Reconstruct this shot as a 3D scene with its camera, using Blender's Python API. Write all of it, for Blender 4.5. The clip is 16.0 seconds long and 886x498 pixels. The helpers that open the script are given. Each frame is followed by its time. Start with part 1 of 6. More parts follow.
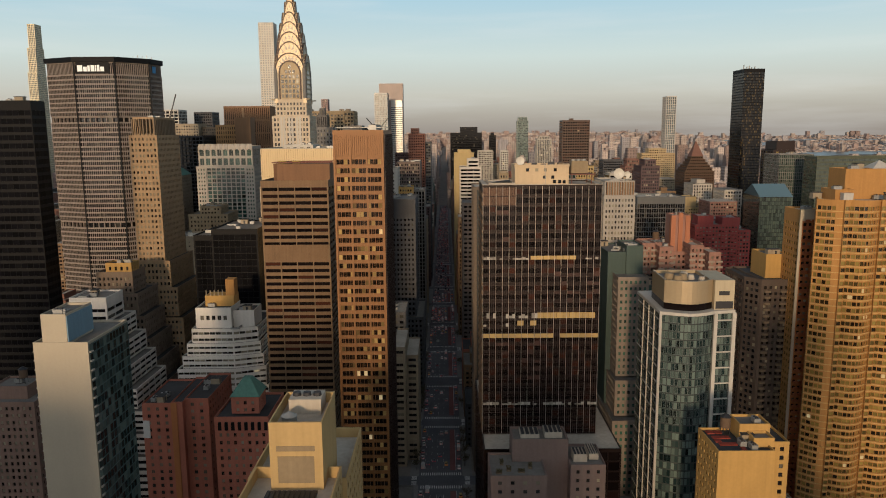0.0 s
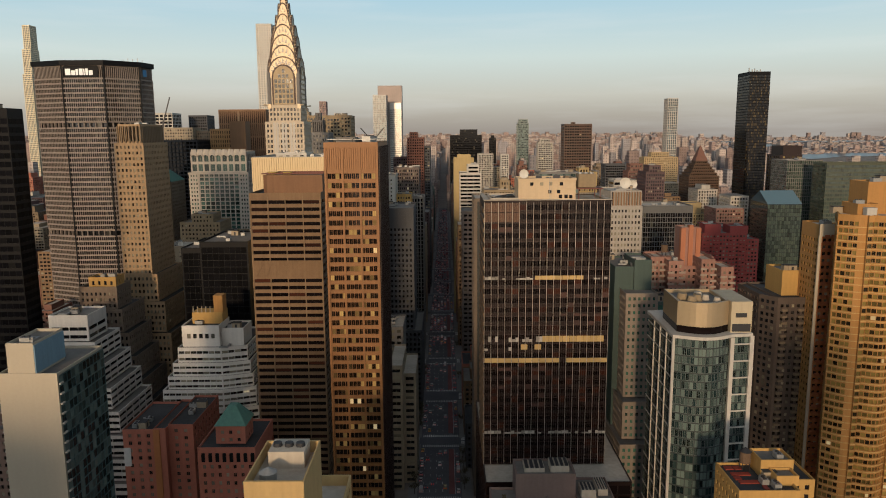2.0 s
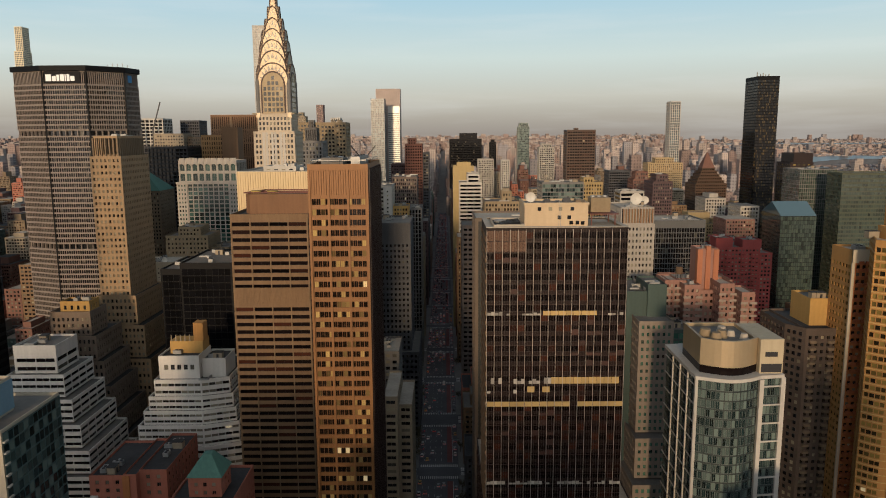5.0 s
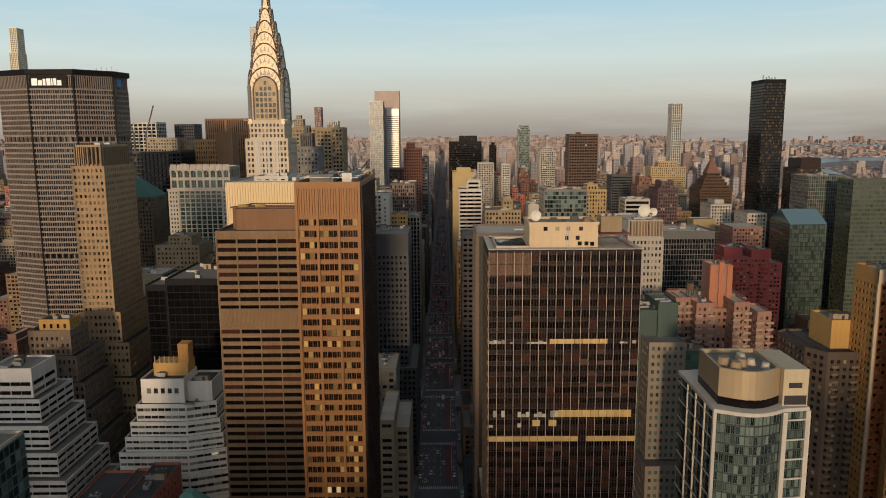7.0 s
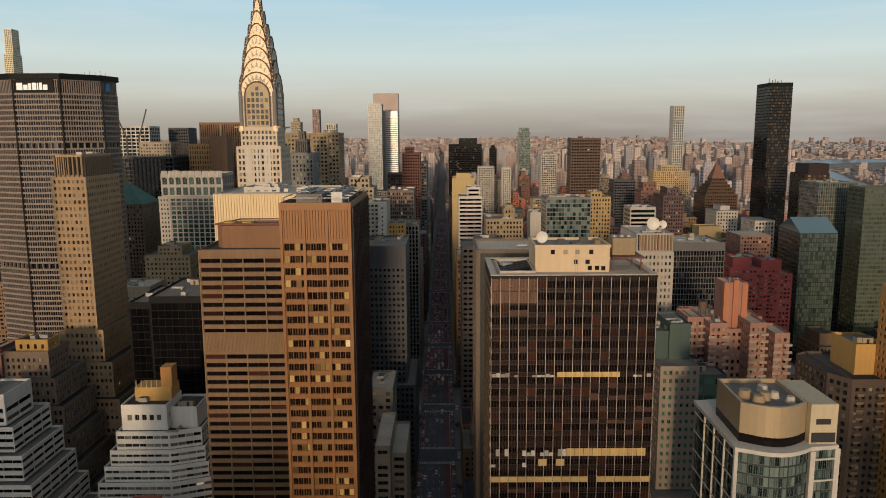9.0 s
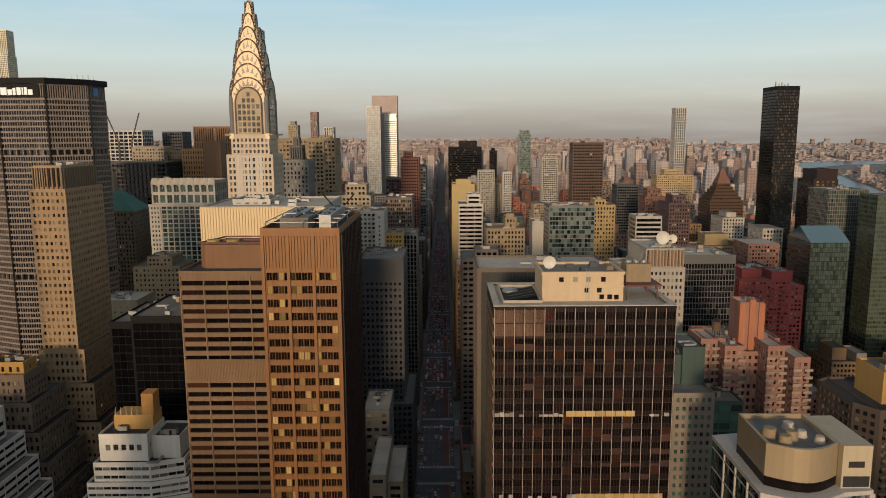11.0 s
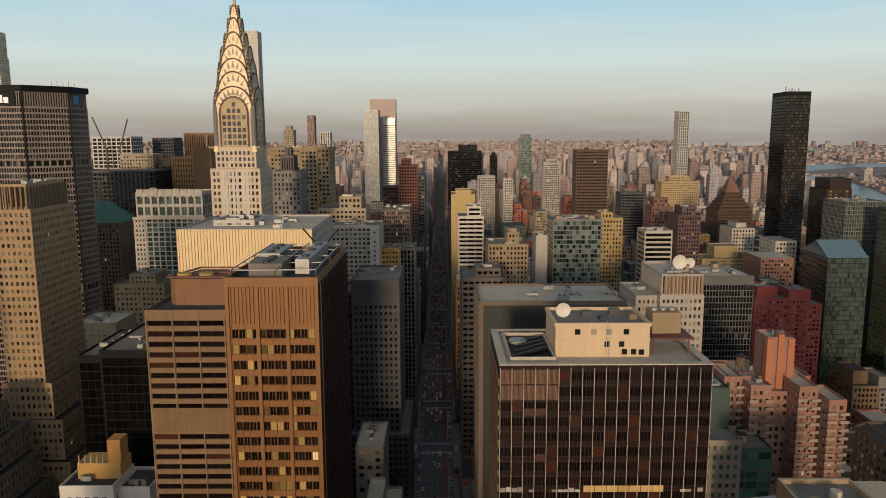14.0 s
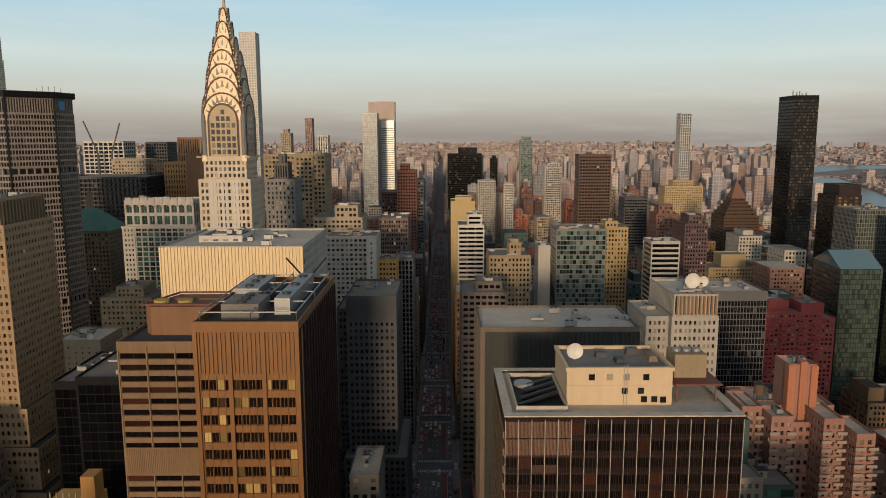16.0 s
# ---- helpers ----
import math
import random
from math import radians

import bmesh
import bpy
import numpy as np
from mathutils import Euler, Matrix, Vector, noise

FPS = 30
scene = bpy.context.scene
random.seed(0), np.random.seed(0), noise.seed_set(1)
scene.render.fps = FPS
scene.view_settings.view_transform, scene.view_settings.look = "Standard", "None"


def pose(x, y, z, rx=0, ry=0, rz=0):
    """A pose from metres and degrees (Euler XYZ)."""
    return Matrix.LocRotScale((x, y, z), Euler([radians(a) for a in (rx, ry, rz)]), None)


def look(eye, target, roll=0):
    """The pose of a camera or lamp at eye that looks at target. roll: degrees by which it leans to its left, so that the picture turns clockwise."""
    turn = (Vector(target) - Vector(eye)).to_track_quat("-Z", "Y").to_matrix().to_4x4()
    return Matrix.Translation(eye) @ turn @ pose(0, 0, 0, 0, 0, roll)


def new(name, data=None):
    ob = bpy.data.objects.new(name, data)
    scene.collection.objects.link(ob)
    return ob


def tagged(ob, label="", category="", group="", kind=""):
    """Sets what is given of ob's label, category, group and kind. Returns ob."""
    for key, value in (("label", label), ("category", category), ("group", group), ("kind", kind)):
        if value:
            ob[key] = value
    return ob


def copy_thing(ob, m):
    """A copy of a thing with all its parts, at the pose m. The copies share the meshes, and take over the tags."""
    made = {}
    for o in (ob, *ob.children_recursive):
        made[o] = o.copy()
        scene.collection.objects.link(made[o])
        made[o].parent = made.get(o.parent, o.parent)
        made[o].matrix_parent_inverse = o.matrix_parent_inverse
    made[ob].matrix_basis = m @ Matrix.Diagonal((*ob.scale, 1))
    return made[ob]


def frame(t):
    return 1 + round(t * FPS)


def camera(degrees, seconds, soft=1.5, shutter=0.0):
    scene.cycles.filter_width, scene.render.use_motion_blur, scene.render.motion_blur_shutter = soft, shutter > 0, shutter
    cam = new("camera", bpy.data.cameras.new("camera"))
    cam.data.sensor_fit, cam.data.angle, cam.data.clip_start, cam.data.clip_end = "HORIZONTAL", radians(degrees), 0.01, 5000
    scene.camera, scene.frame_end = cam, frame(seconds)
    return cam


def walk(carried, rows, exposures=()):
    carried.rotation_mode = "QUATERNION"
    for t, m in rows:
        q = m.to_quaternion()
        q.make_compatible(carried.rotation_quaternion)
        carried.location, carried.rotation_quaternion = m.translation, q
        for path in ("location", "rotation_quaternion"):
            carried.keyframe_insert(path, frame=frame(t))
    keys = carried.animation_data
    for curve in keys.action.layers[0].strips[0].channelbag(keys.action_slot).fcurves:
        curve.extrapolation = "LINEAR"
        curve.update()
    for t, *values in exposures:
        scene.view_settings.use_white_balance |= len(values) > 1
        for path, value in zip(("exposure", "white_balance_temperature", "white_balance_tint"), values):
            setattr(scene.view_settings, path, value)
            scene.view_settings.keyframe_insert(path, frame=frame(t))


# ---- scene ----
cam = camera(63.0, 16.0, soft=1.0)
PATH = [
    (0.0, -1.312, -5.653, 186.667, -9.103, 0.419, 0.165),
    (0.5, -1.234, -0.972, 187.677, -9.091, 0.412, 0.158),
    (1.0, -1.155, 3.706, 188.689, -9.079, 0.404, 0.151),
    (1.5, -1.077, 8.383, 189.704, -9.067, 0.397, 0.144),
    (2.0, -0.998, 13.056, 190.722, -9.055, 0.389, 0.137),
    (2.5, -0.918, 17.728, 191.742, -9.043, 0.382, 0.130),
    (3.0, -0.839, 22.397, 192.764, -9.031, 0.375, 0.123),
    (3.5, -0.759, 27.063, 193.789, -9.019, 0.367, 0.117),
    (4.0, -0.678, 31.727, 194.817, -9.008, 0.360, 0.110),
    (4.5, -0.597, 36.389, 195.847, -8.996, 0.352, 0.104),
    (5.0, -0.516, 41.048, 196.880, -8.985, 0.345, 0.098),
    (5.5, -0.435, 45.705, 197.915, -8.973, 0.337, 0.092),
    (6.0, -0.353, 50.360, 198.952, -8.962, 0.330, 0.086),
    (6.5, -0.271, 55.012, 199.993, -8.951, 0.322, 0.080),
    (7.0, -0.188, 59.662, 201.035, -8.940, 0.315, 0.075),
    (7.5, -0.105, 64.309, 202.081, -8.929, 0.307, 0.069),
    (8.0, -0.022, 68.954, 203.128, -8.919, 0.300, 0.064),
    (8.5, 0.062, 73.596, 204.179, -8.908, 0.293, 0.059),
    (9.0, 0.146, 78.236, 205.232, -8.897, 0.285, 0.054),
    (9.5, 0.231, 82.874, 206.287, -8.887, 0.278, 0.049),
    (10.0, 0.315, 87.509, 207.345, -8.877, 0.270, 0.044),
    (10.5, 0.401, 92.142, 208.405, -8.866, 0.263, 0.039),
    (11.0, 0.486, 96.773, 209.468, -8.856, 0.255, 0.035),
    (11.5, 0.572, 101.401, 210.534, -8.846, 0.248, 0.030),
    (12.0, 0.658, 106.026, 211.602, -8.836, 0.240, 0.026),
    (12.5, 0.745, 110.650, 212.672, -8.827, 0.233, 0.022),
    (13.0, 0.832, 115.270, 213.745, -8.817, 0.225, 0.018),
    (13.5, 0.919, 119.889, 214.821, -8.807, 0.218, 0.014),
    (14.0, 1.007, 124.505, 215.899, -8.798, 0.211, 0.010),
    (14.5, 1.095, 129.118, 216.980, -8.788, 0.203, 0.007),
    (15.0, 1.183, 133.730, 218.063, -8.779, 0.196, 0.003),
    (15.5, 1.272, 138.338, 219.149, -8.770, 0.188, 0.000),
    (16.0, 1.361, 142.945, 220.237, -8.761, 0.181, -0.003),
]
walk(cam, [(t, pose(x, y, z, 90 + pitch, roll, yaw)) for t, x, y, z, pitch, roll, yaw in PATH])

# ---- world, sun, exposure ----
SUN_ELEV, SUN_SIDE = 8.0, 9.0          # degrees above the horizon; degrees to the west of straight behind
world = bpy.data.worlds.new("sky")
scene.world = world
world.use_nodes = True
wn, wl = world.node_tree.nodes, world.node_tree.links
wn.clear()
w_out, w_bg = wn.new("ShaderNodeOutputWorld"), wn.new("ShaderNodeBackground")
sky = wn.new("ShaderNodeTexSky")
sky.sky_type, sky.sun_disc = "NISHITA", False
sky.sun_elevation, sky.sun_rotation = radians(SUN_ELEV), radians(180 + SUN_SIDE)
sky.altitude, sky.air_density, sky.dust_density, sky.ozone_density = 100, 1.0, 2.2, 2.0
coord = wn.new("ShaderNodeTexCoord")
split = wn.new("ShaderNodeSeparateXYZ")
wl.new(coord.outputs["Generated"], split.inputs[0])
ramp = wn.new("ShaderNodeValToRGB")      # evening sky away from the sun: warm haze low down, pale blue above
ramp.color_ramp.elements[0].position, ramp.color_ramp.elements[0].color = 0.0, (3.5, 3.1, 2.75, 1)
ramp.color_ramp.elements[1].position, ramp.color_ramp.elements[1].color = 1.0, (1.2, 1.5, 1.9, 1)
for pos, col in ((0.022, (4.5, 4.15, 3.6)), (0.05, (6.0, 5.9, 5.2)), (0.10, (6.5, 7.5, 7.2)), (0.175, (4.5, 6.7, 7.8)), (0.36, (2.1, 2.9, 3.6))):
    e = ramp.color_ramp.elements.new(pos)
    e.color = (*col, 1)
wl.new(split.outputs["Z"], ramp.inputs[0])
stretch = wn.new("ShaderNodeMapping")
stretch.inputs["Scale"].default_value = (1.6, 1.6, 16.0)
stretch.inputs["Rotation"].default_value = (0, radians(6), 0)
wl.new(coord.outputs["Generated"], stretch.inputs[0])
streaks = wn.new("ShaderNodeTexNoise")
streaks.inputs["Scale"].default_value, streaks.inputs["Detail"].default_value, streaks.inputs["Roughness"].default_value = 2.2, 6, 0.55
wl.new(stretch.outputs[0], streaks.inputs["Vector"])
thin = wn.new("ShaderNodeMapRange")
thin.inputs["From Min"].default_value, thin.inputs["From Max"].default_value = 0.5, 0.78
thin.inputs["To Max"].default_value = 0.27
wl.new(streaks.outputs["Fac"], thin.inputs["Value"])
veil = wn.new("ShaderNodeMixRGB")
veil.inputs["Color2"].default_value = (8.2, 8.4, 8.2, 1)
wl.new(thin.outputs[0], veil.inputs["Fac"])
wl.new(ramp.outputs[0], veil.inputs["Color1"])
blend = wn.new("ShaderNodeMixRGB")
blend.inputs["Fac"].default_value = 0.92
wl.new(sky.outputs[0], blend.inputs["Color1"])
wl.new(veil.outputs[0], blend.inputs["Color2"])
toward = wn.new("ShaderNodeVectorMath")       # the sky brightens and warms broadly round the low sun
toward.operation = "DOT_PRODUCT"
toward.inputs[1].default_value = (-math.sin(radians(SUN_SIDE)), -math.cos(radians(SUN_SIDE)), math.tan(radians(SUN_ELEV)))
wl.new(coord.outputs["Generated"], toward.inputs[0])
front = wn.new("ShaderNodeMath")
front.operation = "MAXIMUM"
front.inputs[1].default_value = 0.0
wl.new(toward.outputs["Value"], front.inputs[0])
swell_ = wn.new("ShaderNodeMath")
swell_.operation = "POWER"
swell_.inputs[1].default_value = 3.0
wl.new(front.outputs[0], swell_.inputs[0])
warm = wn.new("ShaderNodeVectorMath")
warm.operation = "SCALE"
warm.inputs[0].default_value = (6.8, 5.9, 5.2)
wl.new(swell_.outputs[0], warm.inputs["Scale"])
whole = wn.new("ShaderNodeVectorMath")
wl.new(blend.outputs[0], whole.inputs[0])
wl.new(warm.outputs[0], whole.inputs[1])
wl.new(whole.outputs[0], w_bg.inputs["Color"])
w_bg.inputs["Strength"].default_value = 0.1
wl.new(w_bg.outputs[0], w_out.inputs[0])
sun = new("sun", bpy.data.lights.new("sun", "SUN"))
sun.data.energy, sun.data.angle, sun.data.color = 2.75, radians(5.0), (1.0, 0.72, 0.45)
sun.matrix_world = look((0, 0, 0), (math.sin(radians(SUN_SIDE)), math.cos(radians(SUN_SIDE)), -math.tan(radians(SUN_ELEV))))
scene.view_settings.exposure = 0.0

# ---- materials ----
MATS = {}


def mat(name, col, rough=0.8, var=0.25, metal=0.0, spec=0.4, grain=1.2, bump=0.15, streak=0.35, per_piece=0.0):
    """Weathered surface: broad blotches, fine grain, rain streaks, light relief."""
    if name in MATS:
        return MATS[name]
    m = MATS[name] = bpy.data.materials.new(name)
    m.use_nodes = True
    n, l = m.node_tree.nodes, m.node_tree.links
    b = n["Principled BSDF"]
    b.inputs["Roughness"].default_value, b.inputs["Metallic"].default_value = rough, metal
    b.inputs["Specular IOR Level"].default_value = spec
    tc, geo, info = n.new("ShaderNodeTexCoord"), n.new("ShaderNodeNewGeometry"), n.new("ShaderNodeObjectInfo")
    big, fine = n.new("ShaderNodeTexNoise"), n.new("ShaderNodeTexNoise")
    big.inputs["Scale"].default_value, big.inputs["Detail"].default_value = 0.07, 4
    fine.inputs["Scale"].default_value, fine.inputs["Detail"].default_value = grain, 5
    mp, run = n.new("ShaderNodeMapping"), n.new("ShaderNodeTexNoise")
    mp.inputs["Scale"].default_value = (0.9, 0.9, 0.05)
    run.inputs["Scale"].default_value, run.inputs["Detail"].default_value = 1.0, 3
    for t in (big, fine):
        l.new(tc.outputs["Object"], t.inputs["Vector"])
    l.new(tc.outputs["Object"], mp.inputs[0])
    l.new(mp.outputs[0], run.inputs["Vector"])

    def math_node(op, a, c):
        q = n.new("ShaderNodeMath")
        q.operation = op
        for i, v in enumerate((a, c)):
            if isinstance(v, (int, float)):
                q.inputs[i].default_value = v
            else:
                l.new(v, q.inputs[i])
        return q.outputs[0]

    s = math_node("MULTIPLY", math_node("SUBTRACT", big.outputs["Fac"], 0.5), var * 1.6)
    s = math_node("ADD", s, math_node("MULTIPLY", math_node("SUBTRACT", fine.outputs["Fac"], 0.5), var))
    s = math_node("ADD", s, math_node("MULTIPLY", math_node("SUBTRACT", run.outputs["Fac"], 0.5), streak * 0.9))
    rnd = math_node("FRACT", math_node("ADD", geo.outputs["Random Per Island"], info.outputs["Random"]), 0)
    s = math_node("ADD", s, math_node("MULTIPLY", math_node("SUBTRACT", rnd, 0.5), per_piece))
    s = math_node("ADD", s, 1.0)
    mix = n.new("ShaderNodeVectorMath")
    mix.operation = "SCALE"
    mix.inputs[0].default_value = [c * 0.69 for c in col]
    l.new(s, mix.inputs["Scale"])
    l.new(mix.outputs[0], b.inputs["Base Color"])
    if bump:
        bp = n.new("ShaderNodeBump")
        bp.inputs["Strength"].default_value, bp.inputs["Distance"].default_value = bump, 0.05
        l.new(fine.outputs["Fac"], bp.inputs["Height"])
        l.new(bp.outputs[0], b.inputs["Normal"])
    return m


def glass(name, tint, blind=(0.35, 0.31, 0.22), share=0.15, rough=0.08, gloss=1.6, metal=0.0, lit=0.0):
    """Window glass: each pane differs, some with pale blinds drawn behind it, a few with lamps on inside."""
    if name in MATS:
        return MATS[name]
    m = MATS[name] = bpy.data.materials.new(name)
    m.use_nodes = True
    n, l = m.node_tree.nodes, m.node_tree.links
    b = n["Principled BSDF"]
    b.inputs["Roughness"].default_value, b.inputs["IOR"].default_value, b.inputs["Metallic"].default_value = rough, gloss, metal
    geo, info, add, fr, rp = n.new("ShaderNodeNewGeometry"), n.new("ShaderNodeObjectInfo"), n.new("ShaderNodeMath"), n.new("ShaderNodeMath"), n.new("ShaderNodeValToRGB")
    fr.operation = "FRACT"
    l.new(geo.outputs["Random Per Island"], add.inputs[0])
    l.new(info.outputs["Random"], add.inputs[1])
    l.new(add.outputs[0], fr.inputs[0])
    l.new(fr.outputs[0], rp.inputs[0])
    el = rp.color_ramp.elements
    el[0].position, el[0].color = 0.0, (*[c * 0.55 for c in tint], 1)
    el[1].position, el[1].color = max(0.05, 1 - share * 2.2), (*[c * 1.5 for c in tint], 1)
    e = el.new(max(0.06, 1 - share))
    e.color = (*[0.55 * a + 0.45 * c for a, c in zip(blind, tint)], 1)
    e = el.new(1.0)
    e.color = (*blind, 1)
    l.new(rp.outputs[0], b.inputs["Base Color"])
    tc, wob, bp = n.new("ShaderNodeTexCoord"), n.new("ShaderNodeTexNoise"), n.new("ShaderNodeBump")
    wob.inputs["Scale"].default_value = 0.35
    l.new(tc.outputs["Object"], wob.inputs["Vector"])
    l.new(wob.outputs["Fac"], bp.inputs["Height"])
    bp.inputs["Strength"].default_value, bp.inputs["Distance"].default_value = 0.12, 0.25
    l.new(bp.outputs[0], b.inputs["Normal"])
    if lit:
        gt = n.new("ShaderNodeMath")
        gt.operation = "GREATER_THAN"
        gt.inputs[1].default_value = 1 - lit
        l.new(fr.outputs[0], gt.inputs[0])
        sc = n.new("ShaderNodeMath")
        sc.operation = "MULTIPLY"
        sc.inputs[1].default_value = 0.3
        l.new(gt.outputs[0], sc.inputs[0])
        b.inputs["Emission Color"].default_value = (1.0, 0.82, 0.5, 1)
        l.new(sc.outputs[0], b.inputs["Emission Strength"])
    return m


def lamp_glow(name, col, power):
    m = MATS[name] = bpy.data.materials.new(name)
    m.use_nodes = True
    b = m.node_tree.nodes["Principled BSDF"]
    b.inputs["Base Color"].default_value = (*col, 1)
    b.inputs["Emission Color"].default_value, b.inputs["Emission Strength"].default_value = (*col, 1), power
    return m


G_DARK = glass("window_glass", (0.012, 0.013, 0.015), share=0.12, lit=0.003)
G_BLIND = glass("window_glass_with_blinds", (0.013, 0.013, 0.013), blind=(0.3, 0.27, 0.2), share=0.25, lit=0.003)
G_BRONZE = glass("bronze_glass", (0.007, 0.005, 0.005), blind=(0.06, 0.022, 0.014), share=0.10, gloss=1.22, lit=0.003)
# sunset's gold reflection is put into some panes as their blind colour
G_GOLD_REFLECT = glass("gold_reflection_glass", (0.007, 0.005, 0.004), blind=(0.5, 0.36, 0.14), share=0.10, gloss=1.36, lit=0.012)
G_BLACK = glass("black_glass", (0.005, 0.005, 0.006), blind=(0.1, 0.09, 0.07), share=0.03, gloss=1.38)
G_TEAL = glass("teal_glass", (0.010, 0.020, 0.021), blind=(0.15, 0.2, 0.18), share=0.3, gloss=1.5)
G_SMOKE = glass("smoky_green_glass", (0.04, 0.055, 0.046), blind=(0.07, 0.09, 0.07), share=0.12, gloss=1.75)
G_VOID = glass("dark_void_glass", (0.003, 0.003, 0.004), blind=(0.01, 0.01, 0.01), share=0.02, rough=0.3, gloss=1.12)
G_GREEN = glass("green_glass", (0.015, 0.05, 0.042), blind=(0.06, 0.16, 0.12), share=0.3, gloss=1.7)
G_BLUE = glass("blue_glass", (0.03, 0.045, 0.055), blind=(0.12, 0.18, 0.2), share=0.2, rough=0.3, gloss=1.45)
G_YELLOW = glass("yellowish_glass", (0.02, 0.015, 0.007), blind=(0.27, 0.2, 0.06), share=0.36, gloss=1.6, lit=0.01)
ROOF_GREY = mat("grey_roofing", (0.24, 0.22, 0.195), 0.95, 0.5, grain=0.5)
ROOF_PALE = mat("pale_roofing", (0.62, 0.54, 0.44), 0.95, 0.4, grain=0.5)
ROOF_DARK = mat("tar_roofing", (0.06, 0.06, 0.062), 0.95, 0.5, grain=0.5)
METAL = mat("galvanised_metal", (0.42, 0.42, 0.41), 0.5, 0.3, metal=0.5)
METAL_DK = mat("dark_metal", (0.06, 0.06, 0.065), 0.5, 0.3, metal=0.5)
WHITE = mat("white_paint", (0.75, 0.73, 0.69), 0.6, 0.15)

# ---- mesh helpers ----


class Geo:
    """Collects faces of one mesh."""

    def __init__(self):
        self.v, self.f, self.n, self.slot = [], [], 0, []

    def quads(self, q, slot=0):
        q = np.asarray(q, float).reshape(-1, 4, 3)
        self.v.append(q.reshape(-1, 3))
        k = len(q)
        self.f += (self.n + np.arange(4 * k).reshape(-1, 4)).tolist()
        self.slot += [slot] * k
        self.n += 4 * k

    def face(self, pts, slot=0):
        self.v.append(np.asarray(pts, float))
        self.f.append(list(range(self.n, self.n + len(pts))))
        self.slot.append(slot)
        self.n += len(pts)

    def box(self, x0, x1, y0, y1, z0, z1, slot=0):
        self.prism([(x0, y0), (x1, y0), (x1, y1), (x0, y1)], z0, z1, slot)

    def prism(self, poly, z0, z1, slot=0, top=None):
        """Upright prism (counter-clockwise plan); top: another plan at z1."""
        top = top or poly
        k = len(poly)
        self.v.append(np.array([(x, y, z0) for x, y in poly] + [(x, y, z1) for x, y in top], float))
        b = self.n
        self.f += [[b + i, b + (i + 1) % k, b + k + (i + 1) % k, b + k + i] for i in range(k)]
        self.f += [[b + k + i for i in range(k)], [b + i for i in reversed(range(k))]]
        self.slot += [slot] * (k + 2)
        self.n += 2 * k

    def tube(self, x, y, r0, r1, z0, z1, k=12, slot=0):
        ring = [(math.cos(2 * math.pi * i / k), math.sin(2 * math.pi * i / k)) for i in range(k)]
        self.prism([(x + r0 * a, y + r0 * b) for a, b in ring], z0, z1, slot, [(x + r1 * a, y + r1 * b) for a, b in ring])

    def beam(self, a, b, w):
        """Square bar from a to b."""
        a, b = Vector(a), Vector(b)
        d = (b - a).normalized()
        s = d.cross(Vector((0, 0, 1)))
        s = (s if s.length > 0.01 else Vector((1, 0, 0))).normalized() * w / 2
        t = d.cross(s).normalized() * w / 2
        c = [s + t, t - s, -s - t, s - t]
        for i in range(4):
            self.face([a + c[i], a + c[(i + 1) % 4], b + c[(i + 1) % 4], b + c[i]])
        self.face([b + q for q in c]), self.face([a + q for q in reversed(c)])

    def merge(self, other, slot):
        if other.n:
            self.v += other.v
            self.f += [[i + self.n for i in q] for q in other.f]
            self.slot += [slot] * len(other.f)
            self.n += other.n

    def mesh(self, name, mats):
        me = bpy.data.meshes.new(name)
        me.from_pydata(np.concatenate(self.v).tolist(), [], self.f)
        for m in mats if isinstance(mats, (list, tuple)) else [mats]:
            me.materials.append(m)
        if any(self.slot):
            me.polygons.foreach_set("material_index", self.slot)
        me.update()
        return me


def part(name, geo, mats, parent=None, label="", kind=""):
    """Links the faces in geo as one mesh object, under a thing or a part."""
    if isinstance(geo, Geo):
        if not geo.n:
            return None
        geo = geo.mesh(name, mats)
    ob = new(name, geo)
    if parent:
        ob.parent = parent
        ob.matrix_parent_inverse = parent.matrix_basis.inverted() if not parent.parent else Matrix.Identity(4)
    return tagged(ob, label, kind=kind)


def thing(name, label, category, at=(0, 0, 0), group="", kind=""):
    e = new(name)
    e.matrix_basis = Matrix.Translation(at)
    return tagged(e, label, category, group, kind)


